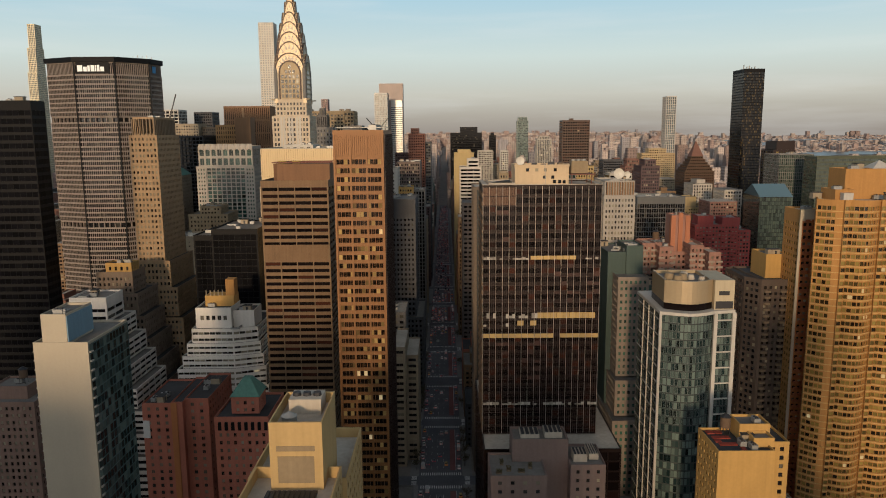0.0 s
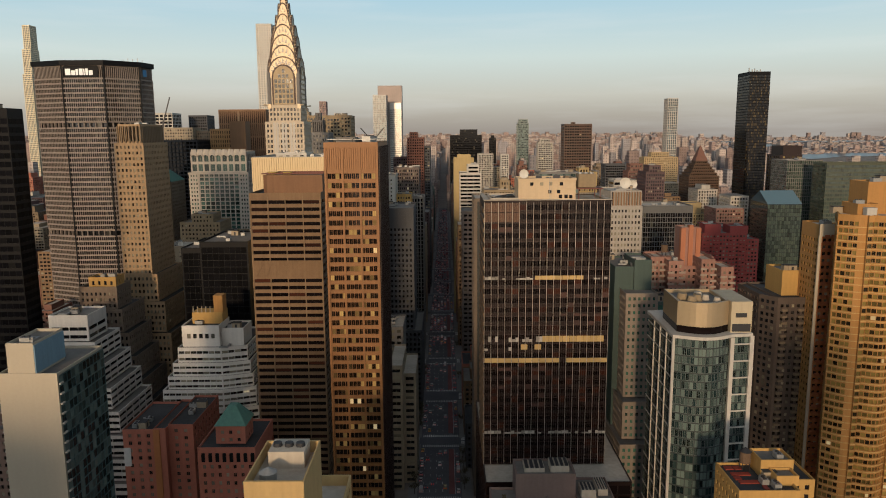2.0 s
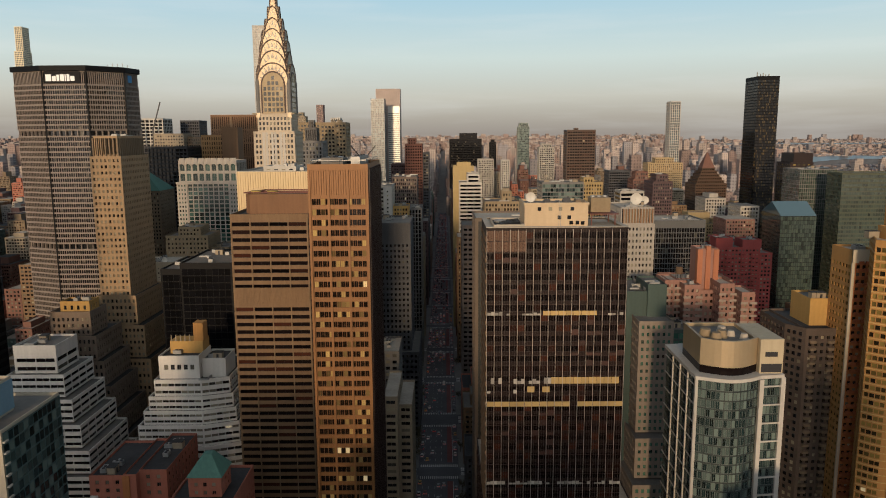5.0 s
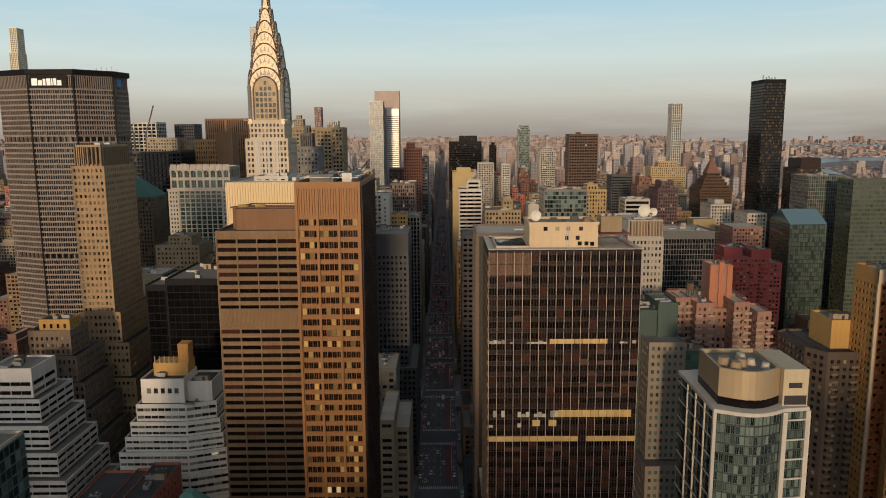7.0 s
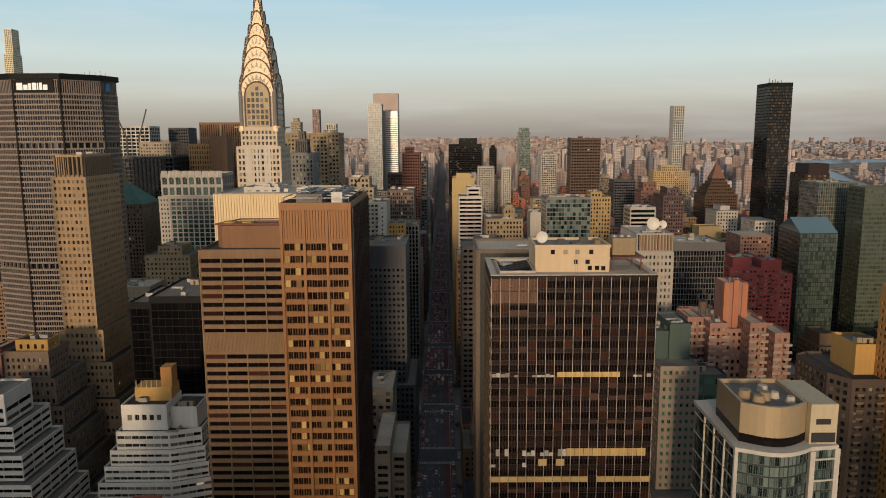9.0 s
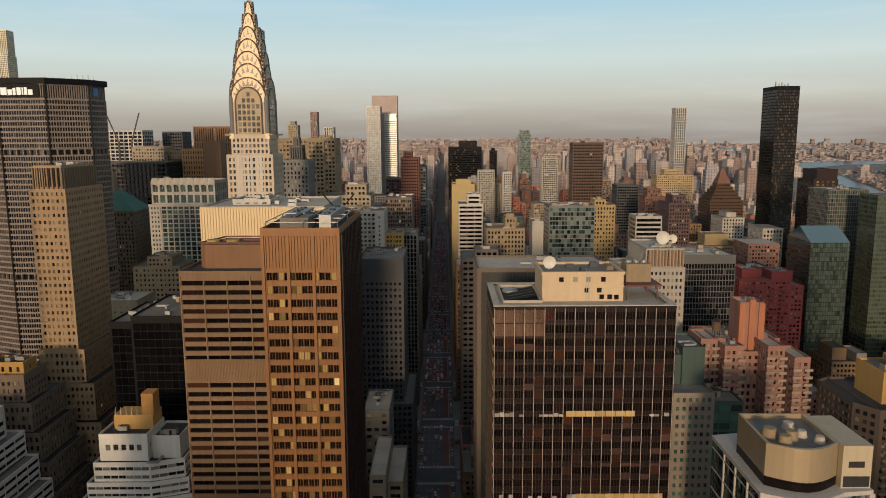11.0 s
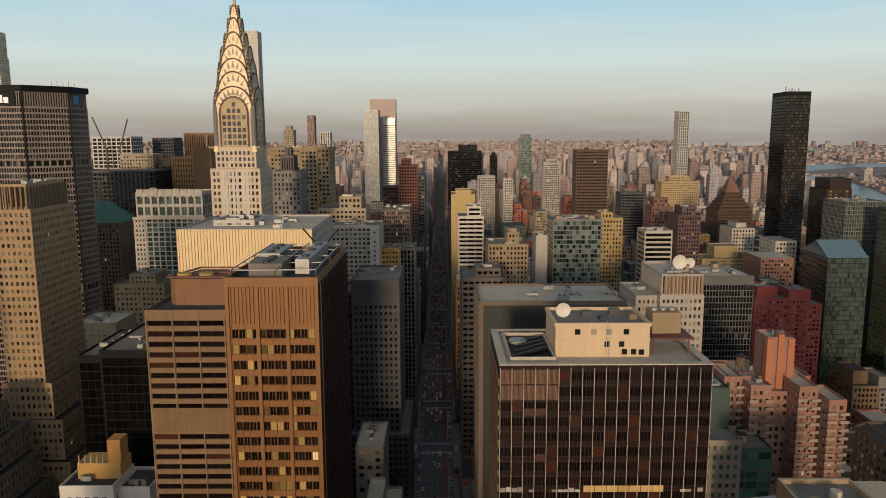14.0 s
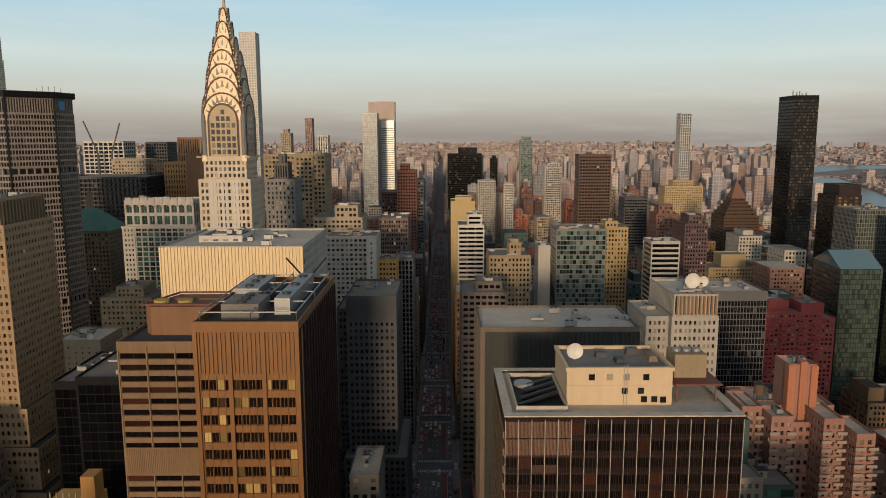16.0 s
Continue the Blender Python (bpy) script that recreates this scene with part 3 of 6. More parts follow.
def dish(x, y, z, r, label="white satellite dish on a roof", turn=0.0):
    e = thing("satellite_dish", label, "satellite dish", (x, y, z))
    b = Geo()
    k = 20
    prev = None
    for j in range(5):
        q = j / 4
        ring = []
        for i in range(k):
            a = 2 * math.pi * i / k
            v = Matrix.Rotation(turn, 3, "Z") @ Vector((r * q * math.cos(a), 0.32 * r * (1 - q * q) - 0.3 * r, r * q * math.sin(a)))
            ring.append((x + v.x, y + v.y, z + 1.15 * r + v.z))
        if prev:
            b.quads([[prev[i], ring[i], ring[(i + 1) % k], prev[(i + 1) % k]] for i in range(k)])
        prev = ring
    part("reflector", b, DISH, e)
    b = Geo()
    b.beam((x, y + 0.2, z), (x, y + 0.2, z + r * 1.1), 0.35)
    b.beam((x - r * 0.5, y + 0.9, z), (x, y + 0.2, z + r * 0.8), 0.15), b.beam((x + r * 0.5, y + 0.9, z), (x, y + 0.2, z + r * 0.8), 0.15)
    part("stand", b, METAL, e)
    return e


dish(29.3, 292, 173.3, 1.75)
for x, y, w, d, h in ((34, 293, 2.6, 1.8, 1.1), (37.5, 289, 2.2, 3.2, 0.8), (41, 295, 3.0, 1.6, 1.4), (44.6, 290, 2.0, 4.4, 1.2)):
    e = thing("roof_vent", "dark low vent housing on a cream plant house", "roof vent", (x, y, 173.3), "vents on the plant house")
    g = Geo()
    g.prism(rect(x, x + w, y, y + d), 173.3, 173.3 + h, 0, rect(x + 0.3, x + w - 0.3, y + 0.3, y + d - 0.3))
    part("housing", g, TAN2 if x > 43 else METAL_DK, e)
cool = thing("cooling_unit", "tan cooling unit on a red steel frame", "cooling unit", (52, 292, 166))
g = Geo()
g.box(49.8, 56.5, 289, 295, 170.2, 175.2)
part("casing", g, TAN, cool)
for k in range(3):
    g = Geo()
    g.tube(51 + 2.1 * k, 292, 0.9, 0.9, 175.2, 175.8, 12)
    part("fan", g, METAL, cool)
g = Geo()
for x in (49.5, 57.5):
    for y in (286, 296):
        g.beam((x, y, 165.9), (x, y, 170.2), 0.3)
g.box(48.8, 58.5, 285, 296.5, 169.8, 170.15)
part("frame", g, mat("red_steel", (0.2, 0.07, 0.05), 0.7, 0.3), cool)

# second slab behind it
t2 = building("office_tower", "dark ribbed office slab with pale stone side and pale roof", [(rect(13.4, 65.6, 373, 404), 0, 158.8, dict(mx=1.0, mt=1.0))],
              mat("brownish_stone", (0.2, 0.155, 0.12), 0.85, 0.25), (3.4, 3.6, 0.7, 0.72, 0.3), G_GREEN, ROOF_PALE, blank=("s",))
g = Geo()
g.box(15.0, 65.7, 372.7, 373.1, 0, 157.2)
part("front_panel", g, mat("black_green_panel", (0.035, 0.04, 0.037), 0.6, 0.3), t2, "dark grey ribbed front")
g = Geo()
bars(g, 15.4, 65.4, 372.7, 2, 157.0, 34, 0.28, 0.35)
part("fin", g, METAL_DK, t2, "", "stuff")

# gold-brown tower, west side
st = (1.45, 3.3, 0.93, 0.6, 0.3)
t600 = building("office_tower", "slim bronze-gold tower with ribbed crown and banded windows", [(rect(-43.3, -24.5, 268, 310), 12, 188, dict(mx=0.9, mt=10.2))],
                BRONZE, st, G_GOLD_REFLECT, ROOF_DARK, pick=300, frame_mat=BRONZE, lip=1.2, blank=("e", "w", "n"))
g = Geo()
bars(g, -43.1, -24.7, 268, 178.4, 186.0, 24, 0.3, 0.3)
bars(g, -42.4, -25.4, 268, 12, 178.2, 12, 0.09, 0.12)
part("rib", g, BRONZE, t600, "", "stuff")
g = Geo()
bars(g, -43.0, -24.8, 268, 12, 187.2, 3, 0.75, 0.42)
g.box(-43.4, -24.4, 267.6, 268.05, 186.2, 188.03)
part("pier", g, BRONZE, t600, "broad bronze piers", "stuff")
# east side: its shade is put into a darker colour than the front
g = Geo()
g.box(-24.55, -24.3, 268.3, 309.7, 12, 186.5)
part("side_wall", g, BROWN_DK, t600, "ribbed side with shade in its dark colour")
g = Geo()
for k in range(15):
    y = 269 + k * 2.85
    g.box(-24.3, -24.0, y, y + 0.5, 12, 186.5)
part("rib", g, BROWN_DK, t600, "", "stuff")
podium = building("podium", "low grey plaza block beside a tower", [(rect(-46, -18.5, 262, 335), 0, 12)], GREY_ST, (5, 5, 0.8, 0.7, 0.3), G_DARK, ROOF_GREY, category="low building")
for x0, x1, y0, y1, h, m in ((-40, -33, 274, 283, 3.0, ROOF_GREY), (-42, -37, 290, 305, 2.6, METAL), (-31, -28, 278, 304, 3.2, METAL), (-36, -33, 287, 300, 1.8, METAL_DK)):
    e = thing("air_handler", "grey rooftop air handling unit in a tower well", "air handler", ((x0 + x1) / 2, (y0 + y1) / 2, 186.8))
    g = Geo()
    g.box(x0, x1, y0, y1, 186.8, 186.8 + h)
    part("casing", g, m, e)
    for k in range(3):
        g = Geo()
        g.tube((x0 + x1) / 2, y0 + (y1 - y0) * (k + 0.5) / 3, 0.9, 0.9, 186.8 + h, 187.2 + h, 10)
        part("fan", g, METAL_DK, e)
crane = thing("roof_crane", "small black window-washing crane on a roof edge", "roof crane", (-30, 306, 187))
g = Geo()
g.box(-31.5, -28.5, 305, 307.5, 186.8, 189.4)
part("cab", g, BLACK_M, crane)
for s in (-1, 1):
    g = Geo()
    g.beam((-30 + s, 306, 189), (-30 + s * 4.6, 306, 193.2), 0.35)
    part("arm", g, BLACK_M, crane)

# brown banded slab
t2w = building("office_tower", "brown stone slab tower with ribbon windows and plant house", [(rect(-88.5, -56.5, 335, 366), 0, 165.2, dict(mx=0.5, mt=2.6))],
               BROWN_STONE, (7.6, 3.25, 0.95, 0.52, 0.4), G_BRONZE, ROOF_DARK, pick=160, frame_mat=BROWN_DK)
g = Geo()
bars(g, -88.2, -56.8, 335, 0, 163.5, 4, 0.32, 0.25)
part("pier", g, mat("pale_tan_stone", (0.28, 0.19, 0.11), 0.8, 0.25), t2w, "pale upright piers", "stuff")
g = Geo()
g.box(-88.0, -57, 334.62, 335.0, 126.4, 134.6)
for k in range(60):
    g.box(-87.6 + k * 0.51, -87.35 + k * 0.51, 334.5, 334.62, 127, 134.2)
part("louvre_panel", g, BROWN_STONE, t2w, "tan louvred plant storey")
e = thing("roof_house", "red-brown plant house on a tower roof", "rooftop house", (-71, 350, 164))
g = Geo()
g.prism([(-82.6, 345), (-57.2, 345), (-57.2, 362), (-80, 362), (-84.9, 347.6)], 164.2, 172.6)
part("wall", g, mat("rust_panel", (0.25, 0.125, 0.06), 0.7, 0.25, streak=0.5), e)
g = Geo()
for a, b in (((-84.9, 345), (-80, 362)), ((-84.9, 345.2), (-57, 345.2)), ((-80, 362), (-57, 362)), ((-82, 353), (-57, 353))):
    g.beam((*a, 173.2), (*b, 173.2), 0.5)
part("frame", g, mat("red_steel", (0.2, 0.07, 0.05)), e, "red steel roof frame")
for x in (-81, -74):
    g = Geo()
    g.tube(x, 349.5, 2.2, 2.2, 172.6, 173.8, 16)
    part("fan", g, mat("yellow_fan_ring", (0.5, 0.35, 0.1)), e, "yellow fan ring")

# white ribbed block
t3 = building("office_building", "pale cream tower with upright stone fins and busy roof", [(rect(-109.6, -53.5, 422, 478), 0, 178.6, dict(mt=1.2, mx=0.5))],
              WHITE_ST, (4.2, 3.6, 0.45, 0.6, 0.3), G_DARK, ROOF_PALE, blank=("s",))
# south front: low sun's gold is painted into the brighter, warmer stone colour
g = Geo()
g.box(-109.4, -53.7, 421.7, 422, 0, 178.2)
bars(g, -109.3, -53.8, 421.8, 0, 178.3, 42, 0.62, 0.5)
part("fin", g, mat("sunlit_cream_stone", (0.9, 0.7, 0.42), 0.8, 0.1, streak=0.1), t3, "cream stone fins with sunlight put into their colour", "stuff")
t3c = building("roof_house", "white plant house on a pale roof", [(rect(-100, -82, 440, 462), 177.7, 180.4)], WHITE_BR, (4, 5, 0.5, 0.4, 0.2), G_DARK, ROOF_GREY, category="rooftop house")

# ---- Art Deco tower with stainless crown ----
cx, cy = -110.2, 526.0


def sq(h, w=None):
    w = w or h
    return rect(cx - h, cx + h, cy - w, cy + w)


deco = building("art_deco_tower", "white brick Art Deco tower with a stainless arched crown", [
    (sq(22), 0, 150), (sq(13.3), 150, 199.7, dict(mx=0.8)), (sq(10.9), 199.7, 210.6, dict(mx=0.5)), (sq(10.5), 210.6, 231, dict(st=None))],
    mat("warm_white_brick", (0.68, 0.56, 0.42), 0.75, 0.2, streak=0.4), (2.35, 3.5, 0.56, 0.6, 0.5), G_DARK, ROOF_PALE, pick=220, frame_mat=GREY_ST, category="skyscraper")
g = Geo()
for s in (-1, 1):
    for q in (-1, 1):
        g.box(cx + s * 10.2 - 1.2, cx + s * 10.2 + 1.2, cy + q * 10.2 - 1.2, cy + q * 10.2 + 1.2, 208.5, 211.6)
        g.beam((cx + s * 10.6, cy + q * 10.6, 210.6), (cx + s * 13.4, cy + q * 13.4, 211.0), 0.9)
part("corner_ornament", g, STEEL, deco, "steel corner ornaments", "stuff")

def vault(geo, hw, z0, top, depth, k=18, inset=0.0):
    """Arched solid, its round end to the south and north, and the same turned to the east and west."""
    prof = [(hw * math.cos(math.pi * i / k), z0 + (top - z0) * math.sin(math.pi * i / k) ** 0.85) for i in range(k + 1)]
    for turned in (False, True):
        def at(a, z, d):
            return (cx + d, cy + a, z) if turned else (cx + a, cy + d, z)
        for d, rev in ((-depth, False), (depth, True)):
            pts = [at(a, z, d) for a, z in prof]
            geo.face(pts if rev != turned else pts[::-1])
        for (a, z), (b, y) in zip(prof, prof[1:]):
            geo.quads([[at(a, z, -depth), at(a, z, depth), at(b, y, depth), at(b, y, -depth)]])


TIERS = ((10.5, 229, 243.2), (9.0, 236, 251), (8.3, 243, 257.8), (7.1, 250, 264.8), (5.3, 257.5, 271.8), (3.5, 265.5, 279.3), (2.0, 273, 286))
RIM = mat("dark_rim_steel", (0.075, 0.04, 0.032), 0.6, 0.2)
for i, (hw, z0, top) in enumerate(TIERS):
    g = Geo()
    vault(g, hw, z0, top, hw + 0.15)
    tier = part("crown_tier", g, STEEL, deco)
    rim = Geo()
    k = 22
    for side in range(4):
        def at(a, z, d):
            return ((cx + a, cy - d, z), (cx + d, cy + a, z), (cx - a, cy + d, z), (cx - d, cy - a, z))[side]
        arc = [(math.cos(math.pi * j / k), math.sin(math.pi * j / k) ** 0.85) for j in range(k + 1)]
        for (a, z), (b, y) in zip(arc, arc[1:]):
            o = [(hw * q, z0 + (top - z0) * w) for q, w in ((a, z), (b, y))]
            n_ = [(hw * 0.93 * q, z0 + (top - z0 - 0.75) * w) for q, w in ((a, z), (b, y))]
            d = hw + 0.45
            rim.quads([[at(*o[0], d), at(*o[1], d), at(*n_[1], d), at(*n_[0], d)], [at(*o[0], d), at(*o[0], d - 1), at(*o[1], d - 1), at(*o[1], d)], [at(*n_[0], d - 0.4), at(*n_[0], d), at(*n_[1], d), at(*n_[1], d - 0.4)]])
    part("rim", rim, RIM, tier, "dark arched rim")
    tri = Geo()
    cnt = 9 if i == 0 else 7 if i < 4 else 5 if i < 6 else 3
    for side in (0, 1):
        for j in range(cnt):
            a = math.pi * (0.12 + 0.76 * j / (cnt - 1))
            ca, sa = math.cos(a), math.sin(a) ** 0.85
            tip = (hw * 0.9 * ca, z0 + (top - z0) * 0.92 * sa)
            base = (hw * 0.64 * ca, z0 + (top - z0) * 0.66 * sa)
            w = hw * 0.105
            pa, pb = (base[0] - w * sa, base[1] + w * ca * 0.6), (base[0] + w * sa, base[1] - w * ca * 0.6)
            d = hw + 0.22
            pts = [(cx + q[0], cy - d, q[1]) if side == 0 else (cx + d, cy + q[0], q[1]) for q in (pa, pb, tip)]
            tri.face(pts)
    part("triangular_glazing", tri, mat("crown_window", (0.045, 0.03, 0.02), 0.3, 0.2), tier, "dark triangular windows", "stuff")
# tall arched window panels under the crown
face_, dark_, panes_ = Geo(), Geo(), Geo()
for side in (0, 1):
    def on(a, z, d):
        return (cx + a, cy - d, z) if side == 0 else (cx + d, cy + a, z)
    arch = [(math.cos(math.pi * j / 24), math.sin(math.pi * j / 24)) for j in range(25)]
    for geo, r, d, z1 in ((dark_, 7.9, 10.85, 237.9), (face_, 6.9, 10.95, 236.9)):
        spring = z1 - r * 1.15
        outline = [(r * a, spring + r * 1.15 * b) for a, b in arch] + [(-r, 211.2), (r, 211.2)]
        geo.face([on(a, z, d) for a, z in outline])
        geo.quads([[on(*outline[j], d), on(*outline[j + 1], d), on(*outline[j + 1], 10.4), on(*outline[j], 10.4)] for j in range(24)])
    for row in range(7):
        z = 212.2 + row * 3.35
        reach = 6.3 if row < 5 else 4.0 if row == 5 else 2.0
        for j in range(5):
            a = (j - 2) * 2.62
            if abs(a) + 0.9 <= reach:
                panes_.quads([[on(a - 0.9, z, 10.99), on(a + 0.9, z, 10.99), on(a + 0.9, z + 2.3, 10.99), on(a - 0.9, z + 2.3, 10.99)]])
part("arch_rim", dark_, RIM, deco, "dark arched surround", "stuff")
part("arch_panel", face_, mat("tan_crown_brick", (0.55, 0.42, 0.26), 0.75, 0.3, streak=0.5), deco, "tan brick arched panel", "stuff")
part("glazing", panes_, G_DARK, deco, kind="stuff")
g = Geo()
for x in (-5.6, 0.0, 5.6):
    for dz in range(2):
        g.box(cx + x - 1.9 + dz * 2.0, cx + x - 0.5 + dz * 2.0, cy - 13.42, cy - 13.28, 152, 199)
part("pier", g, WHITE_BR, deco, "pale upright piers", "stuff")
g = Geo()
for s in (-1, 1):
    for q in (-1, 1):
        g.tube(cx + s * 10.0, cy + q * 10.0, 1.35, 1.35, 211, 231, 10)
        g.tube(cx + s * 10.0, cy + q * 10.0, 1.35, 0.3, 231, 236, 10)
part("corner_turret", g, GREY_ST, deco, "", "stuff")
g = Geo()
g.tube(cx, cy, 1.5, 0.8, 280, 288, 8), g.tube(cx, cy, 0.8, 0.06, 288, 309, 8)
part("spire", g, STEEL, deco)

# ---- west side ----
MET = [(-334.4, 614), (-305.5, 602), (-272, 602), (-251.6, 622), (-248.1, 640), (-262, 659), (-305, 670), (-334.4, 655)]


def swell(poly, d):
    cx_, cy_ = -291.0, 633.0
    return [(x + d * (x - cx_) / math.hypot(x - cx_, y - cy_), y + d * (y - cy_) / math.hypot(x - cx_, y - cy_)) for x, y in poly]


open_floor = dict(st=(4.4, 4.8, 0.86, 0.86, 1.8), mt=0.2, mx=0.3)
met = building("office_slab", "broad eight-sided concrete slab with many window bands", [
    (MET, 0, 109.3, dict(mx=0.3, mt=0.3)), (swell(MET, -0.6), 109.3, 114.4, open_floor), (MET, 114.4, 197.5, dict(mx=0.3, mt=0.3)),
    (swell(MET, -0.6), 197.5, 202.3, open_floor), (MET, 202.3, 236.4, dict(mx=0.3, mt=0.3)),
    (swell(MET, -0.4), 236.4, 246.4, dict(st=(1.5, 9.6, 0.62, 0.92, 1.0), mx=0.3, mt=0.3))],
    mat("warm_grey_concrete", (0.3, 0.25, 0.215), 0.8, 0.3), (1.75, 3.95, 0.8, 0.68, 0.8), glass("reflecting_black_glass", (0.006, 0.006, 0.007), blind=(0.1, 0.09, 0.07), share=0.04, gloss=1.7), ROOF_DARK, category="skyscraper")
g = Geo()
g.prism(swell(MET, 1.6), 246.5, 250.3)
part("cap", g, BLACK_M, met, "black roof cap")
g = Geo()
for x, y in MET[1:4]:
    g.prism([(x - 0.5, y - 0.45), (x + 0.5, y - 0.45), (x + 0.5, y + 0.4), (x - 0.5, y + 0.4)], 0, 246.4)
part("joint", g, BLACK_M, met, "dark upright joint", "stuff")
g = Geo()
g.box(-303.6, -276.5, 601.95, 602.2, 237.0, 246.2)
part("sign_board", g, BLACK_M, met, "dark sign band")
for k, (x, w, h) in enumerate(((0, 4.2, 5.0), (4.9, 2.9, 3.7), (8.4, 1.9, 4.7), (11.1, 2.9, 5.0), (14.6, 0.9, 4.9), (16.2, 2.0, 5.1), (18.9, 3.0, 3.7))):
    g = Geo()
    g.box(-302.4 + x, -302.4 + x + w, 601.6, 601.95, 238.8, 238.8 + h)
    part("sign_shape", g, lamp_glow("sign_white", (0.8, 0.8, 0.78), 0.1), met, "white glowing sign shape")
g = Geo()
g.prism([(-250.6, 626.2), (-249.7, 630.8), (-249.4, 630.7), (-250.3, 626.1)][::-1], 239.0, 244.6)
part("logo", g, mat("sign_blue", (0.08, 0.3, 0.6)), met, "blue sign shape")
mast = thing("roof_antennas", "cluster of thin antennas on a slab roof", "antenna", (-262, 640, 250.3))
for x, h in ((-272, 4), (-268, 5), (-264, 4.5), (-260, 5), (-256, 3.5)):
    g = Geo()
    g.beam((x, 640, 250.2), (x, 640, 250.3 + h), 0.35)
    part("mast", g, METAL, mast)

L = "slender tan brick Art Deco tower with buttressed crown"
chan = building("art_deco_tower", L, [
    (rect(-187.3, -170.8, 424, 460), 95, 186.8, dict(mx=0.5, mt=0.8)), (rect(-198, -160, 418, 470), 0, 78), (rect(-190.5, -163.5, 421, 465), 78, 96, dict(mx=0.4)), (rect(-189, -167.5, 422.5, 462), 96, 112, dict(mx=0.4)),
    (rect(-185, -172.4, 425, 456), 186.8, 197.3, dict(st=(2.1, 9.5, 0.5, 0.85, 1.0), mx=0.3, mt=0.6))],
    mat("golden_tan_brick", (0.44, 0.3, 0.175), 0.85, 0.25), (2.25, 3.3, 0.5, 0.5, 0.35), G_BLIND, ROOF_DARK, pick=170, frame_mat=TAN2, category="skyscraper")
g = Geo()
bars(g, -185.2, -172.2, 425, 184, 196.2, 6, 0.7, 0.9)
for k in range(14):
    y = 425.5 + k * 2.3
    g.box(-172.4, -171.5, y, y + 0.8, 184, 196.2)
part("buttress", g, TAN2, chan, "tall stone buttresses", "stuff")
building("office_tower", "near-black glass tower with faint floor bands", [(rect(-262, -199.2, 345.5, 358), 0, 203.6, dict(mt=4, mx=0.3))], BLACK_M, (2.9, 3.9, 0.96, 0.62, 0.12), G_VOID, ROOF_DARK)
white = building("apartment_slab", "blank cream end wall with a teal glass side", [
    (rect(-136.7, -118.7, 222.6, 252), 0, 120, dict(mx=0.4, blank=("s", "n", "e"))), (rect(-133.5, -125.3, 222.8, 240), 119, 129.4, dict(blank=("s", "n", "w", "e")))],
    CREAM, (3.3, 3.15, 0.97, 0.9, 0.2), G_TEAL, ROOF_GREY, category="apartment building", blank=("s", "n", "e"))
g, gl = Geo(), Geo()
facade(g, gl, (-118.4, 222.9), (0, 1), (1, 0), 29, 0, 119.2, (2.4, 3.15, 0.94, 0.86, 0.15), 0.1, 0.3)
part("glass_side", g, mat("teal_frame", (0.10, 0.17, 0.17), 0.5, 0.2, metal=0.3), white, "teal metal frame")
part("glazing", gl, G_TEAL, white, kind="stuff")
g = Geo()
for z in np.arange(3, 119, 3.15):
    g.box(-137.5, -136.7, 223.5, 226.5, z, z + 0.45), g.box(-118.4, -117.8, 222.6, 224.4, z, z + 0.45)
part("balcony", g, WHITE_ST, white, "", "stuff")
g = Geo()
g.box(-125.29, -124.9, 222.9, 239.8, 120, 128.6)
part("side_wall", g, BLUEWALL, white, "pale blue painted wall")

BAND = (7.0, 3.4, 0.98, 0.48, 0.4)
segs = [(rect(-190.2, -171.5, 347, 366), 94, 106.7, dict(mt=5))]
for k in range(7):
    segs.append((rect(-193 - 1.2 * k, -168 + 5.2 * k * 0.9, 345 - 3.6 * k, 372), max(0, 94 - 10.2 * (k + 1)) if k < 6 else 0, 94 - 10.2 * k, dict(mx=0.2, mt=0.9)))
building("stepped_building", "stepped white building with black ribbon windows", segs, mat("bright_white_stone", (0.85, 0.8, 0.73), 0.8, 0.2, streak=0.3), BAND, G_BLACK, ROOF_GREY, pick=60)
zg = [(rect(-130, -111.7, 355, 372), 88.5, 99.2, dict(st=(2.9, 10, 0.62, 0.24, 0.4), mx=1.8, mt=0.8)), (rect(-111.8, -101, 359, 374), 86, 96.8, dict(st=None))]
for k, (z0, z1, dl) in enumerate(((81, 88.6, 2), (74.5, 81, 4.6), (68, 74.5, 7), (58, 68, 9.6), (47, 58, 11.4), (36, 47, 13), (0, 36, 14.5))):
    zg.append(([(-130 - dl, 354 - dl * 0.35), (-111 + dl * 0.1, 354 - dl * 0.35), (-100 + dl * 0.5, 358 - dl * 0.2), (-100 + dl * 0.5, 392), (-130 - dl, 392)], z0, z1, dict(mx=0.3, mt=1.0)))
zig = building("stepped_building", "white stepped setback building with ribbon windows", zg, mat("bright_white_stone", (0.85, 0.8, 0.73), 0.8, 0.2, streak=0.3), (3.0, 3.4, 0.94, 0.42, 0.35), G_BLIND, ROOF_DARK, pick=110, frame_mat=GREY_ST)
e = thing("roof_house", "orange lit brick roof tower with small chimney pots", "rooftop house", (-119, 366, 99))
g = Geo()
g.box(-127, -112, 362, 371, 98, 104)
part("wall", g, GOLDEN, e)
g = Geo()
g.box(-116, -111.5, 362, 368, 104, 112.5)
part("tower", g, ORANGE, e)
for k in range(5):
    g = Geo()
    g.tube(-126.4 + k * 2.1, 362.4, 0.4, 0.15, 104, 107, 6)
    part("chimney_pot", g, BEIGE, e)
BROWN_ST = mat("dusky_brown_stone", (0.27, 0.2, 0.15), 0.85, 0.3, streak=0.5)
